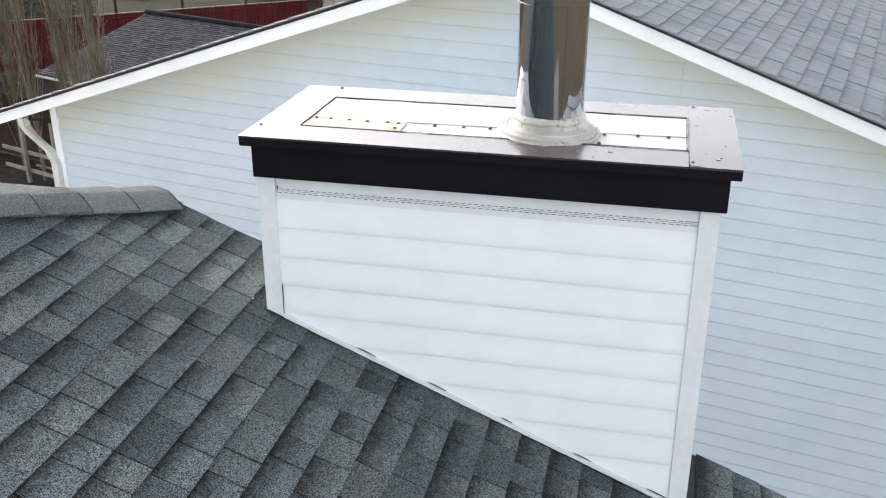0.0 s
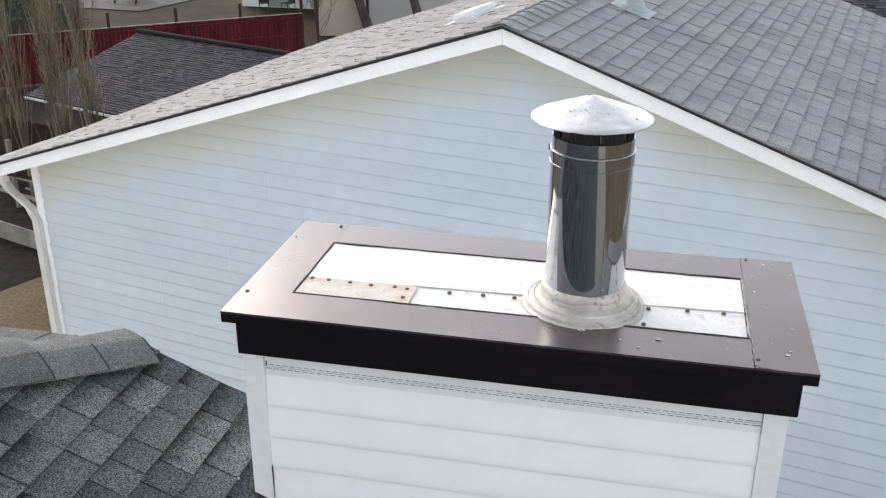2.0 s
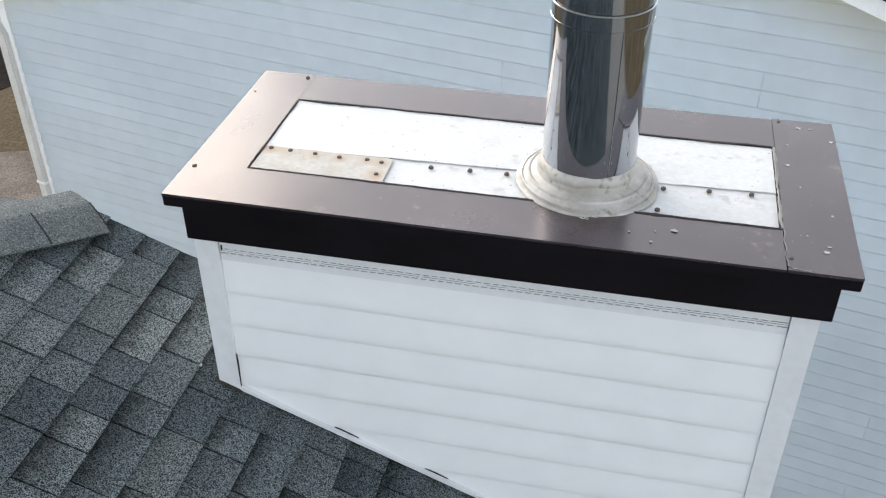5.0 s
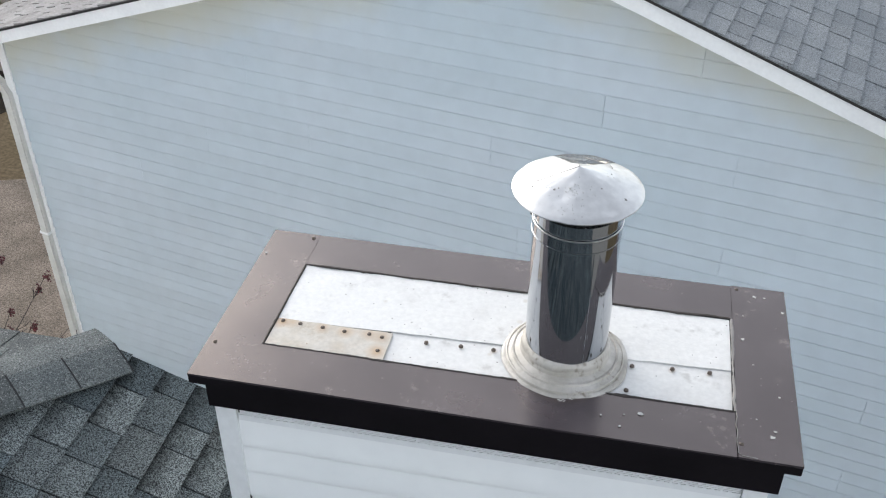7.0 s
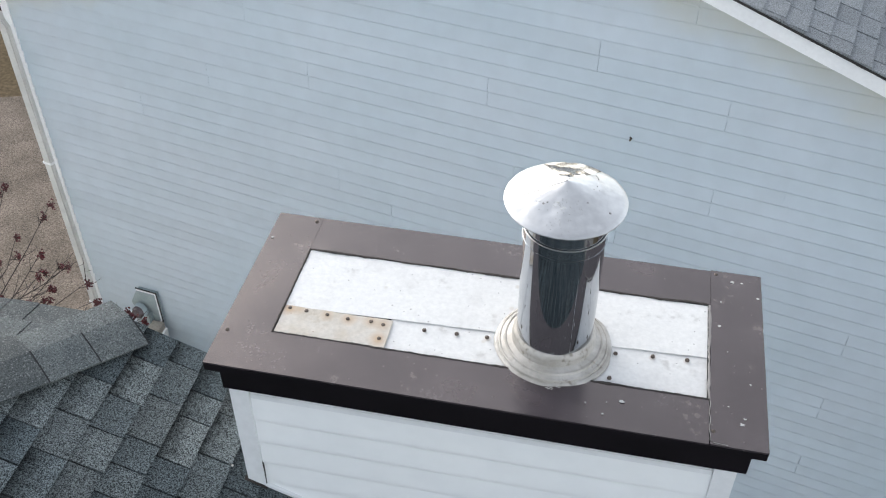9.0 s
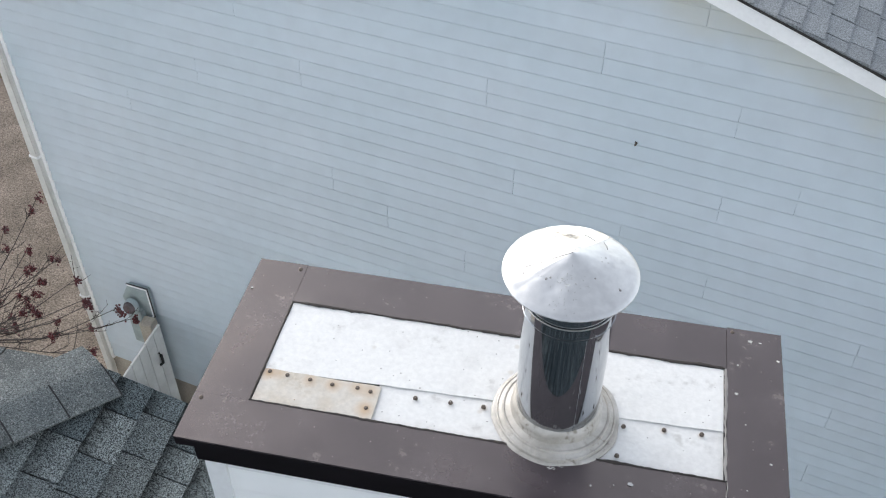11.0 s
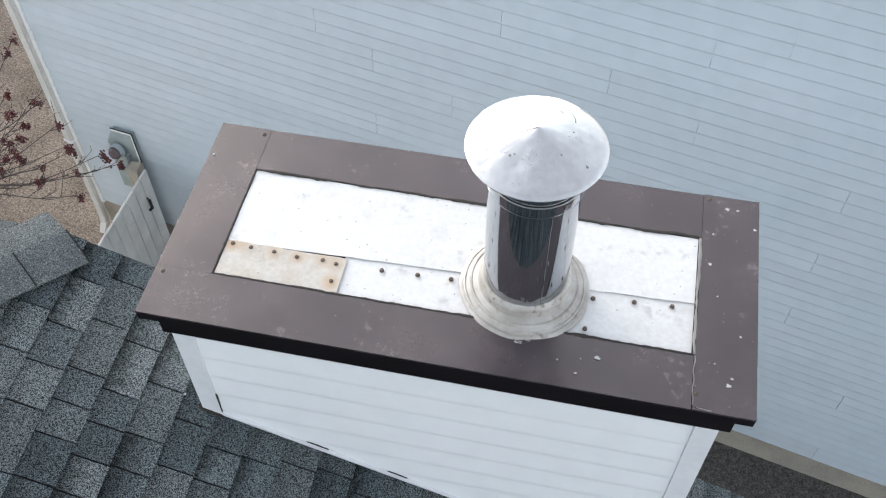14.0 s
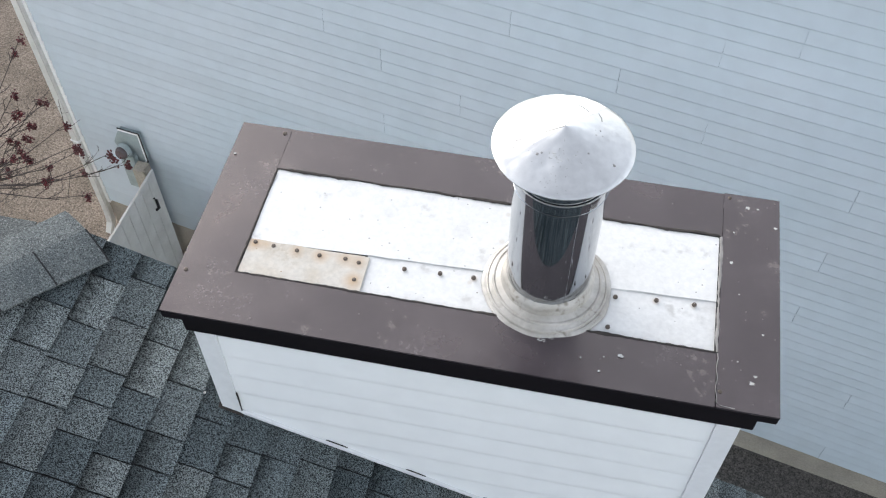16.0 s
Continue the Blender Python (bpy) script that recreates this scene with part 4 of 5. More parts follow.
    for turns in ((62, 75, 88), (40, 46, 55)):
        bm = tube(bmesh.new(), [cone(radians(v), 0.62 + 0.05 * k) + Vector((0, 0, 0.0006)) for k, v in enumerate(turns)], 0.0014, 0.0006, 5)
        part("crack", bm, SEALANT, cap)
    # collar flashing
    cx, cy = px, py
    part("collar", lathe([(R - 0.002, z0 + 0.058), (R + 0.008, z0 + 0.052), (R + 0.012, z0 + 0.040), (R + 0.013, z0 + 0.034), (R + 0.028, z0 + 0.026), (R + 0.031, z0 + 0.028), (R + 0.035, z0 + 0.027), (R + 0.037, z0 + 0.021), (R + 0.047, z0 + 0.015), (R + 0.049, z0 + 0.017), (R + 0.052, z0 + 0.015), (R + 0.053, z0 + 0.005), (R + 0.053, z0)], 96, cx, cy, 0.008), COLLAR, t, "chalky ridged metal storm collar", smooth=True)
    part("sealant", lathe([(R + 0.052, z0 + 0.006), (R + 0.060, z0 + 0.005), (R + 0.064, z0 + 0.0025), (R + 0.066, z0 - 0.002)], 90, cx, cy, 0.05), COLLAR, t, "smeared grey sealant", smooth=True)
    part("sealant", lathe([(R - 0.001, z0 + 0.074), (R + 0.006, z0 + 0.068), (R + 0.011, z0 + 0.054), (R + 0.009, z0 + 0.046)], 60, cx, cy, 0.04), COLLAR, t, "lumpy sealant ring", smooth=True)
    return t


flue()


# ---- the neighbouring house ----
NB = Matrix.Translation((0.138, 4.041, 0)) @ Matrix.Rotation(radians(-11.98), 4, "Z")
PEAK, NS, OVER = 7.342, 1 / 3, 0.41
EAVE, CORNERS = {-1: 5.17, 1: 5.07}, {-1: 4.746, 1: 4.65}  # half widths of the gable, left and right of its ridge
FOOT = 0.58  # top of the foundation
BACK_L, BACK_R = 6.67, 5.3


def neighbour():
    t = thing("house", NB @ Vector((0, 3, 0)), "pale blue vinyl sided house with a white trimmed gable", "house")

    def put(name, bm, material, parent=t, label="", smooth=False):
        bm.transform(NB)
        return part(name, bm, material, parent, label, smooth=smooth)

    under = lambda u: PEAK - 0.125 - NS * abs(u)
    bm = bmesh.new()
    cl, cr = CORNERS[-1], CORNERS[1]
    prism(bm, [(-cl, 0.006, FOOT), (cr, 0.006, FOOT), (cr, 0.006, under(cr)), (0, 0.006, under(0)), (-cl, 0.006, under(cl))], (0, 5.2, 0))
    wall = put("wall", bm, VINYL_BLUE, label="pale blue horizontal vinyl siding")
    put("foundation", cube(-cl + 0.01, cr - 0.01, 0.02, 5.2, -0.1, FOOT), CONCRETE, label="stained concrete foundation")
    # siding panels of two rows, with the butt joints
    row = 0.12082
    rake_tint(VINYL_BLUE)
    joints = {0: (-2.13, 1.66), -1: (-0.06,), 1: (-3.07, 0.74), 3: (1.34,), -2: (2.15, -1.6), -3: (1.68, -2.6), -4: (0.18,), -5: (1.03, -3.4), -6: (1.72, -1.4), -7: (-0.9, 2.86), -8: (-0.2,),
              -10: (-0.91, 2.86), -13: (2.86,), -17: (3.6,), -21: (3.67,), -15: (-2.2,), -19: (-0.9,)}
    for k in range(-21, 7):
        z = 5.6739 + k * 2 * row
        half = (PEAK - 0.125 - z) / NS
        if half < 0.1:
            continue
        lo, hi = -min(half, cl - 0.06), min(half, cr - 0.06)
        cuts = [lo] + sorted(0.988 * u - 0.046 for u in joints.get(k, ()) if lo + 0.2 < u < hi - 0.2) + [hi]
        for i, (a, b) in enumerate(zip(cuts, cuts[1:])):
            bm = siding(a + (0.0 if i == 0 else 0.0022), b, -0.0 - 0.0015 * (i % 2), z, 2, row, 0.015, nose=0.0082)
            if (PEAK - 0.125 - z - 2 * row) / NS < cr:
                for s in (1, -1):
                    clip(bm, (0, 0, PEAK - 0.125), Vector((s * NS, 0, 1)))
            if len(bm.faces) > 3:
                put("siding_panel", bm, VINYL_BLUE, wall)
            else:
                bm.free()
    for s in (-1, 1):
        CORNER = CORNERS[s]
        put("corner_post", cube(*sorted((s * (CORNER + 0.012), s * (CORNER - 0.07))), -0.022, 0.08, FOOT - 0.02, under(CORNER) + 0.02), TRIM_WHITE)
        put("side_wall", cube(*sorted((s * CORNER, s * (CORNER - 0.1))), 0.085, 5.2, FOOT, under(CORNER) - 0.02), VINYL_BLUE)
    # roof
    for s, back in ((-1, BACK_L), (1, BACK_R)):
        EAVE_U, CORNER = EAVE[s], CORNERS[s]
        top = lambda u: PEAK - NS * u
        bm = bmesh.new()
        prism(bm, [(0, -OVER - 0.015, top(0) - 0.012), (s * EAVE_U, -OVER - 0.015, top(EAVE_U) - 0.012), (s * EAVE_U, back, top(EAVE_U) - 0.012), (0, back, top(0) - 0.012)], (0, 0, -0.014))
        deck = put("roof", bm, FELT, label="weathered pale grey asphalt shingle slope")
        bm = bmesh.new()
        f = 0.018
        prism(bm, [(s * 0.0005, -OVER, top(0) - 0.028), (s * EAVE_U, -OVER, top(EAVE_U) - 0.028), (s * EAVE_U, -OVER, top(EAVE_U) - 0.127), (s * 0.0005, -OVER, top(0) - 0.127)], (0, f, 0))
        put("rake_board", bm, TRIM_WHITE, label="white painted rake board")
        bm = bmesh.new()
        prism(bm, [(s * 0.0005, -OVER - 0.003, top(0) - 0.027), (s * EAVE_U, -OVER - 0.003, top(EAVE_U) - 0.027), (s * EAVE_U, -OVER - 0.003, top(EAVE_U) - 0.045), (s * 0.0005, -OVER - 0.003, top(0) - 0.045)], (0, 0.0025, 0))
        put("drip_edge", bm, TRIM_WHITE)
        bm = bmesh.new()
        rag = []
        for i in range(241):
            u = 0.02 + (EAVE_U - 0.02) * i / 240
            rag.append((u, top(u) - 0.011 - 0.009 * abs(noise.noise((u * 9, s, 0.3)))))
        lowline = [(s * u, -OVER - 0.034, z) for u, z in rag]
        upline = [(s * u, -OVER - 0.034, top(u) - 0.003) for u, z in rag[::-1]]
        prism(bm, lowline + upline, (0, 0.003, 0))
        put("shingle_edge", bm, DARK_GAP, label="dark ragged shingle edge")
        bm = bmesh.new()
        prism(bm, [(s * 0.0005, -OVER + f + 0.001, top(0) - 0.119), (s * EAVE_U, -OVER + f + 0.001, top(EAVE_U) - 0.119), (s * EAVE_U, -0.016, top(EAVE_U) - 0.119), (s * 0.0005, -0.016, top(0) - 0.119)], (0, 0, 0.012))
        put("soffit", bm, TRIM_WHITE)
        put("eave_board", cube(*sorted((s * (EAVE_U - 0.02), s * EAVE_U)), -OVER + f + 0.001, back, top(EAVE_U) - 0.118, top(EAVE_U) - 0.028), TRIM_WHITE)
        # gutter
        o = s * (EAVE_U + 0.004)
        bm = prism(bmesh.new(), [(o, -OVER + 0.02, top(EAVE_U) - 0.06), (o, -OVER + 0.02, top(EAVE_U) - 0.16), (o + s * 0.07, -OVER + 0.02, top(EAVE_U) - 0.16), (o + s * 0.1, -OVER + 0.02, top(EAVE_U) - 0.10), (o + s * 0.1, -OVER + 0.02, top(EAVE_U) - 0.06)], (0, back + OVER - 0.04, 0))
        if s > 0:
            put("gutter", bm, TRIM_WHITE, label="white metal gutter")
        else:
            bm.free()
        # end return under the eave
        put("return_board", cube(*sorted((s * (EAVE_U - 0.03), s * (CORNER + 0.015))), -0.02, 0.0, top(EAVE_U) - 0.145, top(EAVE_U) - 0.122), BROWN_WOOD)
        down = NB.to_3x3() @ Vector((s, 0, -NS))
        m = slope_frame(NB @ Vector((0, 0, PEAK - 0.004)), down)
        expo = 0.136
        n = int(EAVE_U * math.sqrt(1 + NS * NS) / expo) + 1
        along = m.to_3x3().col[0].dot(NB.to_3x3() @ Vector((0, 1, 0)))
        ext = ((-OVER - 0.03, back) if along > 0 else (-back, OVER + 0.03))
        near = (lambda p: (NB.inverted() @ p).x < 2.6 and (NB.inverted() @ p).y < 2.7) if s > 0 else None
        shingles(deck, m, range(n), lambda k: [ext], expo, (0.185, 0.2, 0.2, 0.215), (0.011, 0.013, 0.018), PALE_SHINGLE, PALE_REST if s > 0 else WARM_LIT_REST, near, 21 + s, gap=0.0055)
        if s > 0:
            right = deck
    # ridge caps
    for i in range(38):
        v = -OVER - 0.03 + i * 0.155
        bm = bmesh.new()
        prof = [(-0.13, -0.13 * NS), (-0.06, -0.06 * NS), (-0.02, -0.004), (0.02, -0.004), (0.06, -0.06 * NS), (0.13, -0.13 * NS)]
        a = [(x, v, PEAK + 0.020 + z) for x, z in prof] + [(x, v, PEAK + 0.012 + z) for x, z in prof[::-1]]
        bb = [(x, v + 0.2, PEAK + 0.008 + z) for x, z in prof] + [(x, v + 0.2, PEAK + 0.0 + z) for x, z in prof[::-1]]
        va, vb = [bm.verts.new(p) for p in a], [bm.verts.new(p) for p in bb]
        bm.faces.new(va)
        bm.faces.new(vb[::-1])
        for j in range(12):
            bm.faces.new((va[j], vb[j], vb[(j + 1) % 12], va[(j + 1) % 12]))
        put("ridge_cap", bm, PALE_SHINGLE, right)
    put("nail", tube(bmesh.new(), [(0.985, -0.012, 5.455), (0.985, -0.05, 5.46), (0.985, -0.055, 5.49)], 0.008, 0.006), RIVET, wall, "rusty nail left in the siding")
    # downspout: out of the eave, back to the corner, down the wall
    def pipe(bm, pts, w, d):
        rings = []
        for p in pts:
            rings.append([bm.verts.new(Vector(p) + Vector(o)) for o in ((-w, -d, 0), (w, -d, 0), (w, d, 0), (-w, d, 0))])
        for p, q in zip(rings, rings[1:]):
            for i in range(4):
                bm.faces.new((p[i], p[(i + 1) % 4], q[(i + 1) % 4], q[i]))
        bm.faces.new(rings[0][::-1])
        bm.faces.new(rings[-1])
        bmesh.ops.bevel(bm, geom=[e for e in bm.edges if abs((e.verts[0].co - e.verts[1].co).normalized().z) > 0.4], offset=0.012, segments=2, affect="EDGES")
        return bm
    eu, cu = -EAVE[-1] + 0.03, -CORNERS[-1] - 0.019
    zt = PEAK - NS * EAVE[-1] - 0.12
    put("downspout", pipe(bmesh.new(), [(eu + 0.015, -0.03, zt), (eu + 0.02, -0.03, 5.42), (eu + 0.09, -0.03, 5.34), (cu - 0.06, -0.03, 5.19), (cu, -0.03, 5.08), (cu, -0.03, 0.36), (cu + 0.01, -0.05, 0.22), (cu + 0.03, -0.14, 0.13)], 0.05, 0.038), WEATHERED_WHITE, label="white square downspout")
    for z in (1.6, 3.55):
        put("strap", cube(cu - 0.054, cu + 0.054, -0.072, 0.02, z, z + 0.025), TRIM_WHITE)
    # roof vents
    def on_slope(side, u, v):
        d = Vector((side, 0, -NS)).normalized()
        n = Vector((side * NS, 0, 1)).normalized()
        m = Matrix((d, n.cross(d), n)).transposed().to_4x4()
        m.translation = (side * u, v, PEAK - NS * u + 0.006)
        return m
    m = on_slope(-1, 0.98, 1.5)
    base = cube(-0.16, 0.16, -0.3, 0.3, 0, 0.006)
    base.transform(m)
    vent = put("box_vent", base, TRIM_WHITE, label="low white metal roof vent")
    hood = cube(-0.11, 0.11, -0.25, 0.25, 0.006, 0.06, bevel=0.015)
    hood.transform(m)
    put("hood", hood, TRIM_WHITE, vent)
    m = on_slope(1, 0.42, 1.28)
    base = cube(-0.16, 0.16, -0.16, 0.16, 0, 0.008, bevel=0.003)
    base.transform(m)
    vent = put("vent_flashing", base, GREY_METAL, label="grey pipe vent with metal flashing")
    boot = lathe([(0.10, 0.0), (0.085, 0.05), (0.062, 0.11), (0.055, 0.30), (0.058, 0.30), (0.058, 0.34), (0.045, 0.34)], 24, 0.42, 1.28)
    boot.transform(Matrix.Translation((0, 0, PEAK - NS * 0.42 - 0.02)))
    put("pipe", boot, GREY_METAL, vent, smooth=True)
    return t


neighbour()


# ---- between the houses ----
def side_gate():
    t = thing("gate", (-3.45, 3.2, 0), "white vertical board gate across the gap between houses", "gate")
    g = Matrix.Translation((-3.45, 4.60, 0)) @ Matrix.Rotation(math.atan2(-4.45, -0.30), 4, "Z")
    n, w = 30, 0.148
    for i in range(n):
        h = 1.80 + 0.004 * math.sin(i * 2.3)
        bm = cube(i * w + 0.003, (i + 1) * w - 0.003, -0.012, 0.012, 0.06, h, bevel=0.003)
        bm.transform(g)
        part("board", bm, WEATHERED_WHITE, t)
    for z in (0.3, 1.0, 1.55):
        bm = cube(0.02, n * w, -0.05, -0.013, z, z + 0.09)
        bm.transform(g)
        part("rail", bm, WEATHERED_WHITE, t)
    bm = cube(-0.12, 0.02, -0.24, -0.1, 0, 1.74, bevel=0.01)
    bm.transform(g)
    part("post", bm, CONCRETE, t, "tan wooden gate post")
    bm = tube(bmesh.new(), [(0.16, 0.02, 1.52), (0.165, 0.05, 1.50), (0.17, 0.055, 1.38), (0.175, 0.02, 1.34)], 0.016, sides=8)
    bm.transform(g)
    part("handle", bm, MESH_BLACK, t, "black gate handle")


def meter():
    t = thing("electric_meter", NB @ Vector((-3.97, -0.1, 1.0)), "grey electric meter box on the blue wall", "meter")

    def put(name, bm, material, label="", smooth=False):
        bm.transform(NB)
        return part(name, bm, material, t, label, smooth=smooth)

    outline = [(-4.08, 1.60), (-3.90, 1.58), (-3.80, 1.72), (-3.80, 2.11), (-4.05, 2.09), (-4.17, 1.86)]
    put("panel", prism(bmesh.new(), [(u, -0.016, z) for u, z in outline], (0, -0.05, 0)), GREY_METAL, "blue-grey metal panel with a pale rim")
    for k in range(1, 4):
        a, b = Vector((outline[k][0], -0.068, outline[k][1])), Vector((outline[(k + 1)][0], -0.068, outline[k + 1][1]))
        put("rim", tube(bmesh.new(), [a, b], 0.011, sides=6), TRIM_WHITE)
        put("edge", tube(bmesh.new(), [a + (a - Vector((-3.96, -0.068, 1.85))).normalized() * 0.02, b + (b - Vector((-3.96, -0.068, 1.85))).normalized() * 0.02], 0.007, sides=6), DARK_GAP)
    put("box", cube(-4.11, -3.90, -0.13, -0.0665, 1.25, 1.80, bevel=0.012), GREY_METAL, "grey meter housing")
    for r, z, mt in ((0.088, 0.0, GREY_METAL), (0.074, 0.03, METER_GLASS)):
        bm = lathe([(0.0005, 0.07 + z), (r * 0.7, 0.066 + z), (r * 0.95, 0.04 + z), (r, 0.0)], 32)
        bm.transform(Matrix.Translation((-4.0, -0.12, 1.85)) @ Matrix.Rotation(radians(78), 4, "X"))
        put("glass" if z else "collar", bm, mt, "round glass meter" if z else "pale ring round the meter", smooth=True)
    bm = tube(bmesh.new(), [(-3.88, -0.07, 1.58), (-3.89, -0.07, 0.02)], 0.04, sides=10)
    put("conduit", bm, TRIM_WHITE, "pale conduit", smooth=True)


def berry_shrub():
    t = thing("berry_tree", (-6.3, 4.5, 0), "bare small tree with dark red berry clusters", "tree")
    rng = random.Random(31)
    tips = [(-4.05, 4.36, 2.58), (-3.62, 3.86, 2.89), (-3.65, 4.31, 2.3), (-3.42, 4.22, 2.3), (-4.78, 5.12, 2.9), (-5.05, 5.38, 1.7), (-5.3, 5.58, 1.5), (-5.6, 5.5, 2.7), (-5.65, 5.45, 2.0),
            (-4.4, 4.28, 2.0), (-4.5, 4.0, 2.4), (-3.9, 4.05, 1.9), (-4.2, 4.5, 1.7), (-4.9, 4.7, 2.2), (-4.95, 4.8, 1.75), (-5.5, 5.1, 1.3), (-5.8, 5.6, 2.5), (-4.6, 4.5, 2.75), (-5.2, 4.4, 2.1), (-3.75, 4.05, 2.6)]
    bm = bmesh.new()
    tube(bm, [(-6.3, 4.5, 0), (-6.28, 4.48, 0.5), (-6.22, 4.5, 1.0)], 0.06, 0.04, 8)
    part("trunk", bm, TWIG, t)
    limbs = bmesh.new()
    twigs = bmesh.new()
    berries = []
    for x in tips:
        tip = Vector(x)
        a = Vector((-6.22, 4.5, 1.0))
        mid = a.lerp(tip, 0.5) + Vector((rng.uniform(-0.1, 0.1), rng.uniform(-0.15, 0.15), rng.uniform(-0.25, 0.0)))
        pts = [a.lerp(mid, s) * 1 for s in (0, 0.5)] + [mid + Vector((0, 0, 0.02)), mid.lerp(tip, 0.5) + Vector((rng.uniform(-0.04, 0.04), rng.uniform(-0.04, 0.04), -0.03)), tip]
        tube(limbs, pts, 0.010, 0.003, 5)
        for k in range(9):
            s = rng.uniform(0.35, 1.0)
            i = min(3, int(s * 4))
            p = pts[i].lerp(pts[i + 1], s * 4 - i)
            d = (tip - a).normalized() + Vector((rng.uniform(-0.9, 0.9), rng.uniform(-0.9, 0.9), rng.uniform(-0.3, 0.9)))
            q = p + d.normalized() * rng.uniform(0.10, 0.38)
            r = p.lerp(q, 0.5) + Vector((0, 0, -0.02))
            tube(twigs, [p, r, q], 0.0042, 0.002, 4)
            for _ in range(2):
                u = p.lerp(q, rng.uniform(0.3, 1))
                tube(twigs, [u, u + Vector((rng.uniform(-0.07, 0.09), rng.uniform(-0.07, 0.07), rng.uniform(-0.02, 0.09)))], 0.0024, 0.0015, 3)
            if rng.random() < 0.15:
                berries.append(q)
        berries.append(tip)
    part("limb", limbs, TWIG, t)
    part("twigs", twigs, TWIG, t, kind="stuff")
    for p in berries:
        bm = bmesh.new()
        for _ in range(rng.randint(28, 44)):
            bmesh.ops.create_icosphere(bm, subdivisions=1, radius=0.0105, matrix=Matrix.Translation(p + Vector((rng.gauss(0, 0.016), rng.gauss(0, 0.016), rng.gauss(-0.03, 0.026)))))
        part("berry_cluster", bm, BERRY, t)


side_gate()
meter()
berry_shrub()


# ---- the yards beyond ----
BEFORE = set(bpy.data.objects)


def garage():
    d, n = Vector((0.943, -0.333, 0)), Vector((0.333, 0.943, 0))
    t = thing("garage", (-10, 19, 0), "low garage with a charcoal shingled gable roof", "garage")
    e0 = Vector((-14.17, 17.82, 2.47))
    L, run, rise, hip = 9.1, 3.05, 1.10, 0.72
    P = lambda a, b, z: e0 + d * a + n * b + Vector((0, 0, z))
    for s in (0, 1):
        f = (lambda a, b, z: P(a, b, z)) if s == 0 else (lambda a, b, z: P(a, 2 * run - b, z))
        bm = prism(bmesh.new(), [f(0, 0, -0.01), f(L, 0, -0.01), f(L, run, rise - 0.01), f(hip, run, rise - 0.01)], (0, 0, -0.05))
        deck = part("roof", bm, FELT, t, "charcoal shingle slope")
        down = (f(0, 0, 0) - f(0, run, rise)).normalized()
        m = slope_frame(f(0, run, rise), down)
        along = m.to_3x3().col[0].dot(d)
        ext = lambda k: [(hip * (1 - k / 38), L)] if along > 0 else [(-L, -hip * (1 - k / 38))]
        shingles(deck, m, range(38), ext, 0.0855, (0.10, 0.13, 0.16, 0.2), (0.016, 0.022, 0.028), DARK_REST, DARK_REST, None, 50 + s)
    bm = prism(bmesh.new(), [P(0, 0, -0.01), P(hip, run, rise - 0.01), P(0, 2 * run, -0.01)], (0, 0, -0.05))
    part("roof", bm, DARK_REST, t, "charcoal hipped end")
    bm = bmesh.new()
    tube(bm, [P(hip - 0.02, run, rise + 0.03), P(L, run, rise + 0.03)], 0.075, sides=8)
    part("ridge_cap", bm, DARK_REST, t)
    for b in (-0.02, 2 * run + 0.0):
        part("gutter", prism(bmesh.new(), [P(0, b, -0.09), P(0, b + 0.02, -0.09), P(0, b + 0.02, -0.03), P(0, b - 0.05, -0.03), P(0, b - 0.05, -0.07)], d * L), TRIM_WHITE, t, "white gutter")
    part("wall", prism(bmesh.new(), [P(0.3, 0.35, -2.52), P(0.3, 2 * run - 0.35, -2.52), P(0.3, 2 * run - 0.35, -0.02), P(0.3, 0.35, -0.02)], d * (L - 0.6)), DARK_STUCCO, t, "dark brown garage walls")


def red_fence():
    t = thing("fence", (-17, 30, 0), "dark red stained board fence with taller posts", "fence")
    a, b = Vector((-24.0, 24.9, 0)), Vector((-13.1, 33.6, 0))
    d = (b - a).normalized()
    L = (b - a).length
    m = Matrix.Translation(a) @ Matrix.Rotation(math.atan2(d.y, d.x), 4, "Z")
    rng = random.Random(3)
    me = as_mesh("board", cube(0.004, 0.141, -0.01, 0.01, 0.05, 1.8))
    for i in range(int(L / 0.145)):
        part("board", me, RED_WOOD, t, m=m @ Matrix.Translation((i * 0.145, rng.uniform(-0.004, 0.004), rng.uniform(-0.015, 0.015))))
    for z in (0.35, 0.95, 1.6):
        bm = cube(0, L, -0.05, -0.012, z, z + 0.085)
        bm.transform(m)
        part("rail", bm, RED_WOOD, t)
    bm = cube(0, L, -0.03, 0.03, 1.812, 1.835)
    bm.transform(m)
    part("top_rail", bm, GREY_WOOD, t, "weathered pale capping rail")
    s = L
    while s > 0:
        bm = cube(s - 0.05, s + 0.05, 0.012, 0.11, 0, 2.35)
        bm.transform(m)
        part("post", bm, BROWN_WOOD, t)
        s -= 2.4
    return t


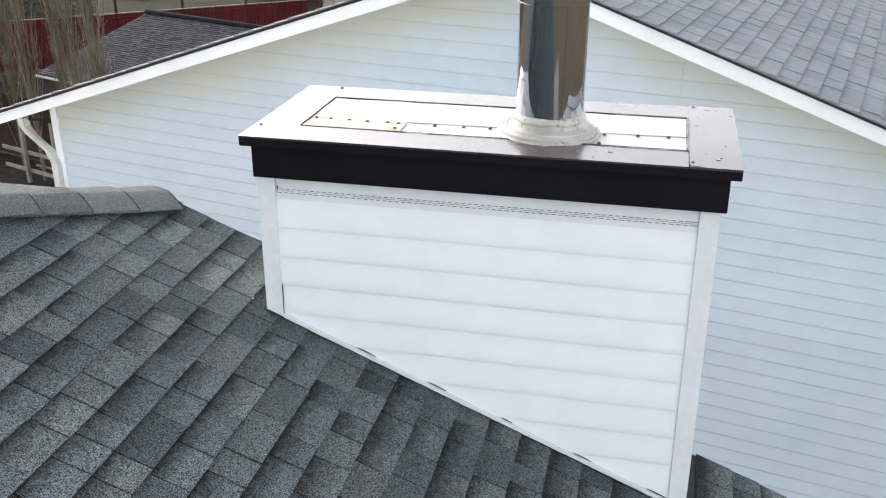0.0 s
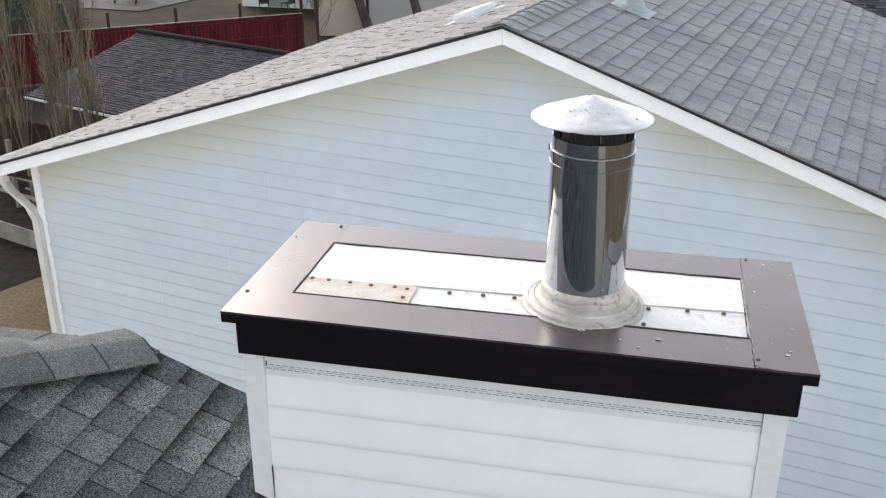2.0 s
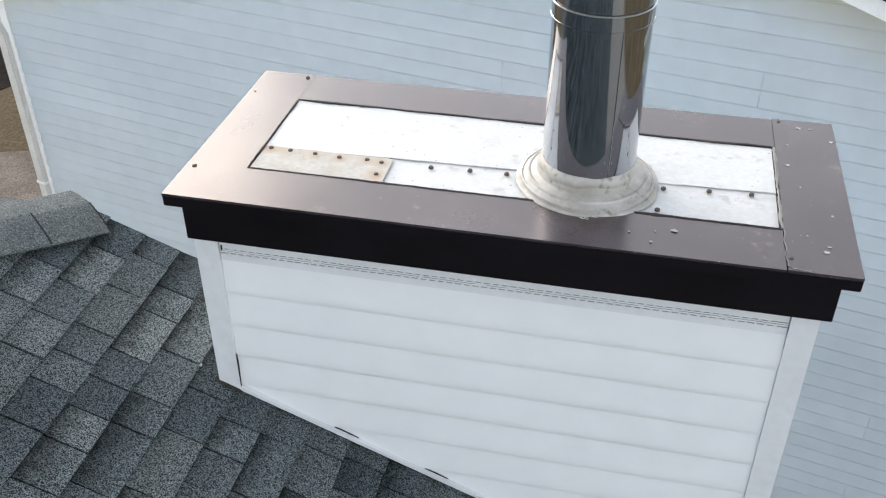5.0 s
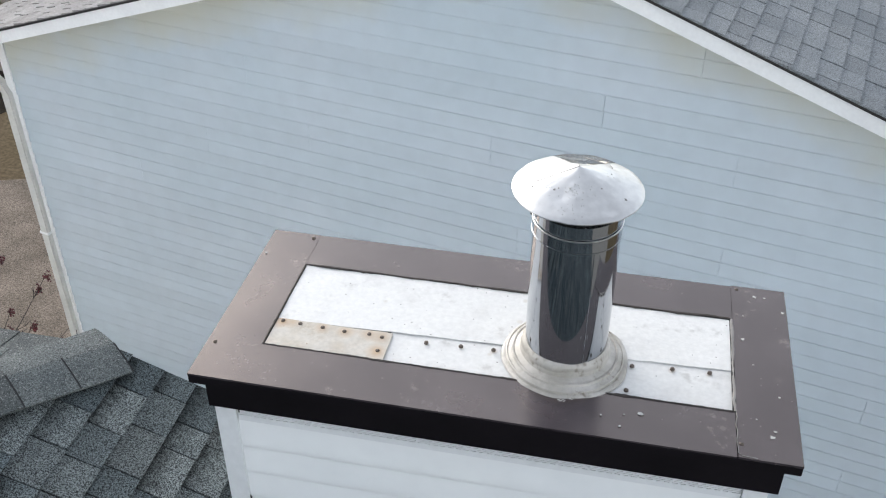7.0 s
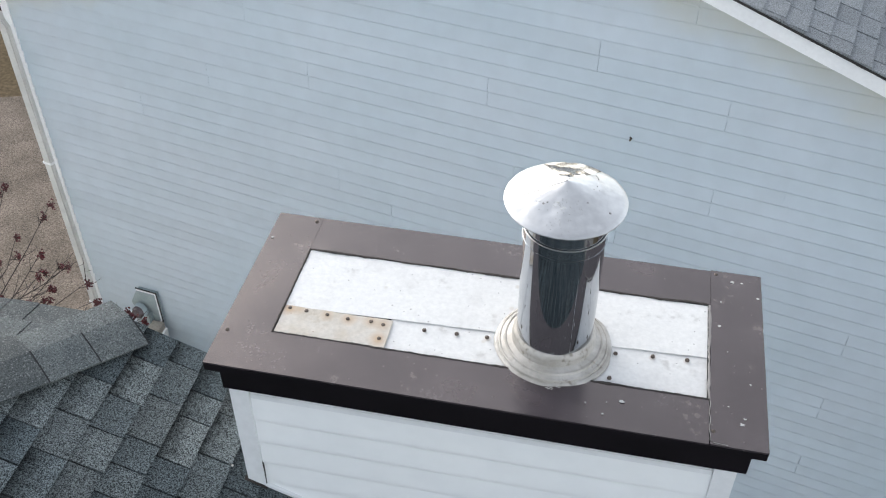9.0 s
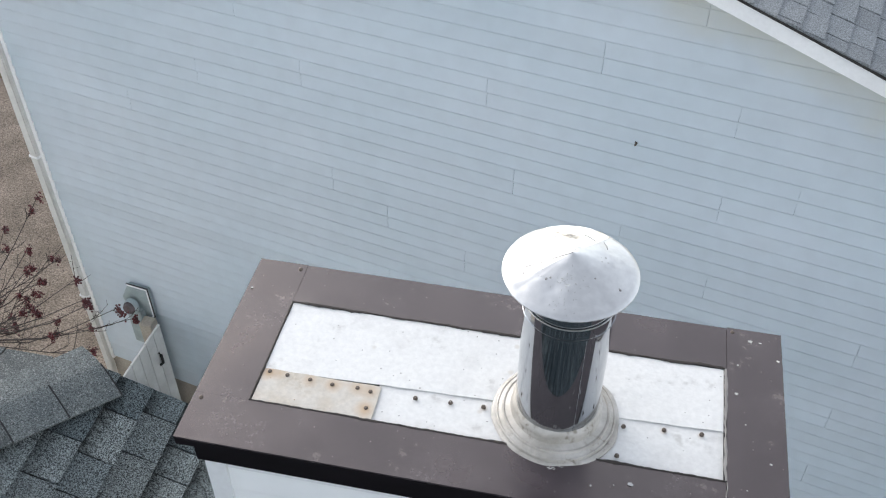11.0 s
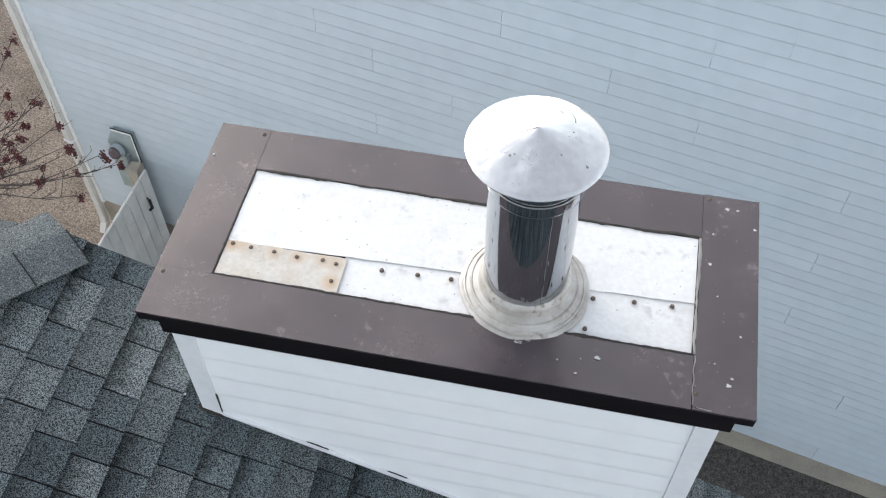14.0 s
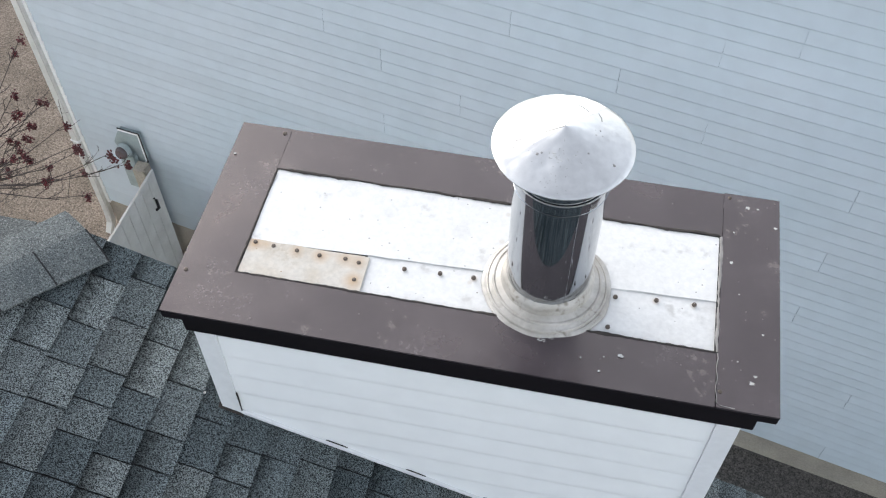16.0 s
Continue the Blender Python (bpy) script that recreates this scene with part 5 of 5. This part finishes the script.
def poplar(x, y, h, seed, shape, label="bare columnar poplar with grey-green upright stems", bark=None, name="poplar"):
    """A narrow upright bare poplar: many near-vertical stems."""
    rng = random.Random(seed)
    bark = bark or BARK
    t = thing(name, (x, y, 0), label, "tree", "row of poplars" if name == "poplar" else "")
    bm = tube(bmesh.new(), [(x, y, 0), (x + rng.uniform(-0.12, 0.12), y, h * 0.4), (x + rng.uniform(-0.2, 0.2), y + 0.03, h)], 0.055, 0.012, 7)
    part("trunk", bm, bark, t)
    bm = bmesh.new()
    for i in range(70):
        z = rng.uniform(0.05, 0.8) * h
        a = rng.uniform(0, 2 * math.pi)
        spread = shape * rng.uniform(0.25, 1.0)
        ln = rng.uniform(0.18, 0.42) * h
        p = Vector((x, y, z))
        q = Vector((x + spread * math.cos(a) * 0.5 + rng.uniform(-0.05, 0.05), y + spread * math.sin(a) * 0.5, z + ln * 0.42))
        r = Vector((x + spread * math.cos(a) + rng.uniform(-0.1, 0.1), y + spread * math.sin(a), z + ln))
        tube(bm, [p, q, r], rng.uniform(0.006, 0.015), 0.003, 4)
        for k in range(10):
            f = rng.uniform(0.0, 1)
            u = q.lerp(r, f)
            tube(bm, [u, u + Vector((rng.uniform(-0.16, 0.16), rng.uniform(-0.14, 0.14), rng.uniform(0.15, 0.55)))], 0.005, 0.002, 3)
    part("stems", bm, bark, t, kind="stuff")


def raised_bed():
    t = thing("raised_bed", (-12.6, 14.8, 0), "weathered timber raised garden bed with dark soil", "planter")
    a, b = Vector((-14.8, 15.4, 0)), Vector((-11.3, 14.2, 0))
    d = (b - a).normalized()
    m = Matrix.Translation(a) @ Matrix.Rotation(math.atan2(d.y, d.x), 4, "Z")

    def put(name, bm, material, label=""):
        bm.transform(m)
        part(name, bm, material, t, label)

    L = (b - a).length
    put("board", cube(0, L, 0, 0.05, 0.0, 0.42, bevel=0.008), GREY_WOOD)
    put("board", cube(0, L, 1.9, 1.95, 0.0, 0.3, bevel=0.008), GREY_WOOD)
    put("soil", cube(0, L, 0.052, 1.898, 0.0, 0.26), SOIL, "dark soil with leaf litter")
    for x in (0.9, 2.05, 3.3):
        put("post", cube(x, x + 0.09, 1.0, 1.09, 0.0, 1.9, bevel=0.006), GREY_WOOD)
    for z in (0.5, 0.95):
        put("rail", cube(0, L, 1.092, 1.13, z, z + 0.09, bevel=0.005), GREY_WOOD)


def bare_tree(x, y, h, seed):
    rng = random.Random(seed)
    t = thing("tree", (x, y, 0), "bare leaning deciduous tree with a dark trunk", "tree")
    lean = Vector((rng.uniform(-0.4, 0.1), rng.uniform(-0.1, 0.2), 1)).normalized()
    pts = [Vector((x, y, 0)) + lean * (h * s) + Vector((0.15 * math.sin(5 * s + seed), 0, 0)) for s in (0, 0.15, 0.3, 0.5, 0.75, 1)]
    part("trunk", tube(bmesh.new(), pts, 0.24, 0.04, 10), TRUNK, t)
    bm = bmesh.new()
    for i in range(34):
        s = rng.uniform(0.2, 0.95)
        p = Vector((x, y, 0)) + lean * (h * s)
        dr = Vector((rng.uniform(-1, 1), rng.uniform(-1, 1), rng.uniform(0.1, 0.9))).normalized()
        ln = h * rng.uniform(0.12, 0.35)
        q = p + dr * ln
        tube(bm, [p, p.lerp(q, 0.5) + Vector((0, 0, 0.1)), q], 0.05, 0.012, 5)
        for k in range(5):
            u = p.lerp(q, rng.uniform(0.3, 1))
            tube(bm, [u, u + Vector((rng.uniform(-1, 1), rng.uniform(-1, 1), rng.uniform(-0.2, 0.9))) * ln * 0.3], 0.015, 0.005, 3)
    part("branches", bm, TRUNK, t, kind="stuff")


def spruce(x, y, h):
    rng = random.Random(9)
    t = thing("spruce", (x, y, 0), "dark green spruce tree", "tree")
    part("trunk", tube(bmesh.new(), [(x, y, 0), (x, y, h)], 0.15, 0.02, 8), BROWN_WOOD, t)
    verts, faces = [], []
    for i in range(5200):
        z = rng.uniform(0.04, 1.0) * h
        R = (1 - z / h) * h * 0.28 + 0.1
        a, r = rng.uniform(0, 6.283), R * math.sqrt(rng.uniform(0.15, 1))
        c = Vector((x + r * math.cos(a), y + r * math.sin(a), z - 0.25 * r))
        o = Vector((math.cos(a), math.sin(a), -0.35)) * rng.uniform(0.08, 0.2)
        s = Vector((-math.sin(a), math.cos(a), rng.uniform(-0.3, 0.3))) * rng.uniform(0.02, 0.05)
        k = len(verts)
        verts += [c - o - s, c - o + s, c + o, c + Vector((0, 0, 0.05))]
        faces += [(k, k + 1, k + 3), (k + 1, k + 2, k + 3), (k + 2, k, k + 3), (k, k + 2, k + 1)]
    me = bpy.data.meshes.new("crown")
    me.from_pydata(verts, [], faces)
    part("crown", me, NEEDLE, t, kind="stuff")


def picnic_table(x, y):
    t = thing("picnic_table", (x, y, 0.06), "weathered wooden picnic table on a concrete patio", "table")
    part("tabletop", cube(x - 0.9, x + 0.9, y - 0.38, y + 0.38, 0.76, 0.81, bevel=0.01), BROWN_WOOD, t)
    for s in (-1, 1):
        part("bench", cube(x - 0.9, x + 0.9, y + s * 0.72 - 0.13, y + s * 0.72 + 0.13, 0.46, 0.5, bevel=0.01), BROWN_WOOD, t)
        part("leg", tube(bmesh.new(), [(x + s * 0.6, y - 0.7, 0.06), (x + s * 0.6, y - 0.2, 0.77)], 0.05), BROWN_WOOD, t)
        part("leg", tube(bmesh.new(), [(x + s * 0.6, y + 0.7, 0.06), (x + s * 0.6, y + 0.2, 0.77)], 0.05), BROWN_WOOD, t)
        part("brace", cube(x + s * 0.6 - 0.03, x + s * 0.6 + 0.03, y - 0.8, y + 0.8, 0.38, 0.455), BROWN_WOOD, t)


def white_shed():
    t = thing("shed", (-18.5, 45.5, 0), "white garden shed behind patio furniture", "shed")
    x0, x1, y0, y1 = -20.6, -16.8, 44.6, 47.2
    part("wall", cube(x0, x1, y0, y1, 0, 2.2), TRIM_WHITE, t)
    part("roof", prism(bmesh.new(), [(x0 - 0.2, y0 - 0.2, 2.205), (x0 - 0.2, (y0 + y1) / 2, 3.0), (x0 - 0.2, y1 + 0.2, 2.205)], (x1 - x0 + 0.4, 0, 0)), DARK_REST, t)
    part("door", cube(-19.2, -18.1, y0 - 0.03, y0 - 0.002, 0.05, 2.0), GREY_METAL, t)


def patio_chair(x, y, turn):
    t = thing("patio_chair", (x, y, 0), "dark metal patio chair on the lawn", "chair", "patio chairs")
    m = Matrix.Translation((x, y, 0)) @ Matrix.Rotation(turn, 4, "Z")

    def put(name, bm):
        bm.transform(m)
        part(name, bm, MESH_BLACK, t)

    put("seat", cube(-0.25, 0.25, -0.25, 0.25, 0.42, 0.45))
    put("backrest", cube(-0.25, 0.25, 0.22, 0.25, 0.45, 1.0))
    for sx in (-1, 1):
        for sy in (-1, 1):
            put("leg", tube(bmesh.new(), [(sx * 0.23, sy * 0.23, 0), (sx * 0.23, sy * 0.23, 0.42)], 0.018))


def far_building():
    t = thing("building", (-9, 44, 0), "beige stucco building wall divided by dark posts", "building")
    a, d = Vector((-14.2, 38.2, 0)), Vector((0.93, 0.36, 0)).normalized()
    m = Matrix.Translation(a) @ Matrix.Rotation(math.atan2(d.y, d.x), 4, "Z")
    x = 0.0
    for i, (w, mt) in enumerate(((2.2, STUCCO), (4.6, GREY_STUCCO), (5.0, STUCCO), (6.0, GREY_STUCCO))):
        bm = cube(x + 0.06, x + w - 0.06, 0.0, 0.2, 0, 4.6)
        bm.transform(m)
        part("wall_panel", bm, mt, t)
        bm = cube(x - 0.059, x + 0.059, -0.04, 0.22, 0, 4.65)
        bm.transform(m)
        part("post", bm, BROWN_WOOD, t)
        x += w
    bm = cube(0, x, 0.22, 7, 0, 4.5)
    bm.transform(m)
    part("body", bm, STUCCO, t)
    bm = cube(-0.2, x + 0.2, -0.3, 7.2, 4.66, 4.9)
    bm.transform(m)
    part("roof", bm, DARK_REST, t)


def board_fence(a, b, h, name_label, material, w=0.14):
    a, b = Vector(a), Vector(b)
    t = thing("fence", (a + b) / 2, name_label, "fence")
    d = b - a
    m = Matrix.Translation(a) @ Matrix.Rotation(math.atan2(d.y, d.x), 4, "Z")
    me = as_mesh("board", cube(0.003, w - 0.003, -0.01, 0.01, 0.04, h))
    rng = random.Random(17)
    for i in range(int(d.length / w)):
        part("board", me, material, t, m=m @ Matrix.Translation((i * w, rng.uniform(-0.004, 0.004), rng.uniform(-0.02, 0.02))))
    for z in (0.3, h - 0.3):
        bm = cube(0, d.length, 0.012, 0.05, z, z + 0.09)
        bm.transform(m)
        part("rail", bm, material, t)


board_fence((-19.5, 19.6, 0), (-11.0, 17.1, 0), 1.7, "dark brown board fence behind the garden bed", BROWN_WOOD)
garage()
red_fence()
for i, (x, y, h, s) in enumerate(((-15.3, 16.9, 9.0, 0.5), (-14.75, 16.2, 8.6, 0.42), (-14.2, 16.8, 8.6, 0.5), (-13.3, 16.3, 8.2, 0.46), (-12.55, 16.5, 8.4, 0.42), (-11.85, 15.9, 8.3, 0.5), (-11.15, 15.8, 7.6, 0.42), (-16.2, 17.2, 9.2, 0.5))):
    poplar(x, y, h, 60 + i, s)
raised_bed()
bare_tree(-11.75, 38.2, 9, 3)
bare_tree(-9.3, 38.6, 9, 4)
poplar(-13.6, 36.6, 4.6, 91, 1.25, "dark leafless shrub at the fence end", TWIG, "shrub")
far_building()
spruce(-27.2, 37.0, 8.0)
spruce(-30.5, 38.5, 8.5)
sheet("patio", [(-30.0, 42.0), (-24.8, 41.8), (-23.6, 46.5), (-29, 48)], 0.06, PATIO, "pale concrete patio slab on the lawn", "patio")
picnic_table(-26.6, 44.2)
white_shed()
patio_chair(-18.9, 43.4, 0.4)
patio_chair(-17.7, 43.6, -0.5)


def far_house():
    t = thing("house", (11, 29, 0), "low house with a dark shingled roof behind", "house")
    x0, x1, y0, y1, e, r = 5.2, 17.5, 24.5, 33.0, 2.7, 4.5
    part("wall", cube(x0 + 0.4, x1 - 0.4, y0 + 0.4, y1 - 0.4, 0, e - 0.03), GREY_STUCCO, t)
    ym = (y0 + y1) / 2
    part("roof", prism(bmesh.new(), [(x0, y0, e), (x0, ym, r), (x0, y1, e), (x0, y1, e - 0.12), (x0, ym, r - 0.12), (x0, y0, e - 0.12)], (x1 - x0, 0, 0)), FELT, t, "dark shingled roof")
    for s, yy in ((1, y0), (-1, y1)):
        m = slope_frame((0, ym, r + 0.004), (0, yy - ym, e - r))
        a = (x0, x1) if m.to_3x3().col[0].x > 0 else (-x1, -x0)
        shingles(t, m, range(32), lambda k: [a], 0.14, (0.25, 0.3, 0.35), (0.012, 0.02), DARK_REST, DARK_REST, None, 70 + s)
    part("chimney", cube(9.3, 9.75, 26.9, 27.35, 2.9, 5.2, bevel=0.01), TRIM_WHITE, t, "white boxed chimney")


far_house()
# the yards lie turned a little to the two houses
YARD = Matrix.Translation((1.1, -2.8, 0)) @ Matrix.Rotation(radians(-0.85), 4, "Z") @ Matrix.Translation((-1.1, 2.8, 0))
for ob in set(bpy.data.objects) - BEFORE:
    if not ob.parent:
        ob.matrix_basis = YARD @ ob.matrix_basis
# unseen pale ground, added so that the flue pipe reflects a bright streak
sheet("driveway", [(4.4, -30), (16, -30), (16, 0.0), (4.4, 0.0)], 0.015, CONCRETE, "unseen pale concrete driveway, added to brighten the flue pipe's reflection", "driveway", 0.02)
sheet("road", [(4, 40), (60, 46), (60, 64), (4, 56)], 0.015, GRAVEL, "dark asphalt street", "road", 0.02)


# ---- shingles of the near roof, last ----
def own_shingles():
    expo_x = 0.1178
    c = math.cos(math.atan(SLOPE))
    expo = expo_x / c
    x_start = -0.578 - 23 * expo_x
    m = slope_frame((x_start, 0, roof_z(x_start) - 0.008), (1, 0, -SLOPE))
    sgn = m.to_3x3().col[0].y

    def extent(k):
        xa = x_start + k * expo_x
        xm = xa + 0.5 * expo_x
        hi = RAKE_Y + 0.012
        if xm < HIP_X:
            hi = hip_y(xm)
        if CH_X0 + 0.02 < xm < CH_X1 + 0.07:
            hi = CH_Y0 + 0.012
        lo = -11.0
        return [(lo, hi)] if sgn > 0 else [(-hi, -lo)]

    n = int((EAVE_X - x_start) / expo_x)
    shingles(DECK, m, range(n), extent, expo, (0.12, 0.15, 0.17, 0.19, 0.22), (0.005, 0.008, 0.011), SHINGLE, SHINGLE_REST, lambda p: -1.1 < p.x < 2.0 and p.y > -1.6, 5)
    yb = hip_y(RX)
    cb = math.cos(math.atan(B_SLOPE))
    mb = slope_frame((0, yb, roof_z(RX) - 0.008), (0, 1, -B_SLOPE))
    sb = mb.to_3x3().col[0].x

    def extent_b(k):
        y = yb + (k + 0.5) * 0.1276 * cb
        h = HIP_X + (y - RAKE_Y) / HIP_RUN
        a, b = 2 * RX - h, h
        return [(a, b)] if sb > 0 else [(-b, -a)]

    shingles(HIP_DECK, mb, range(int((RAKE_Y - yb) / (0.1276 * cb)) + 1), extent_b, 0.1276, (0.12, 0.15, 0.17, 0.19, 0.22), (0.004, 0.006, 0.0085), HIP_SHINGLE, HIP_REST, lambda p: p.x > -2.4 and p.y > -0.8, 6)
    mf = slope_frame((2 * RX - x_start, 0, roof_z(x_start) - 0.008), (-1, 0, -SLOPE))
    sf = mf.to_3x3().col[0].y

    def extent_f(k):
        xm = x_start + (k + 0.5) * expo_x
        hi = RAKE_Y if xm > HIP_X else hip_y(xm)
        return [(-11.0, hi)] if sf > 0 else [(-hi, 11.0)]

    shingles(FAR_DECK, mf, range(int((EAVE_L - x_start) / expo_x)), extent_f, expo, (0.17, 0.22, 0.3), (0.004, 0.0085), SHINGLE, SHINGLE_REST, None, 7)


own_shingles()
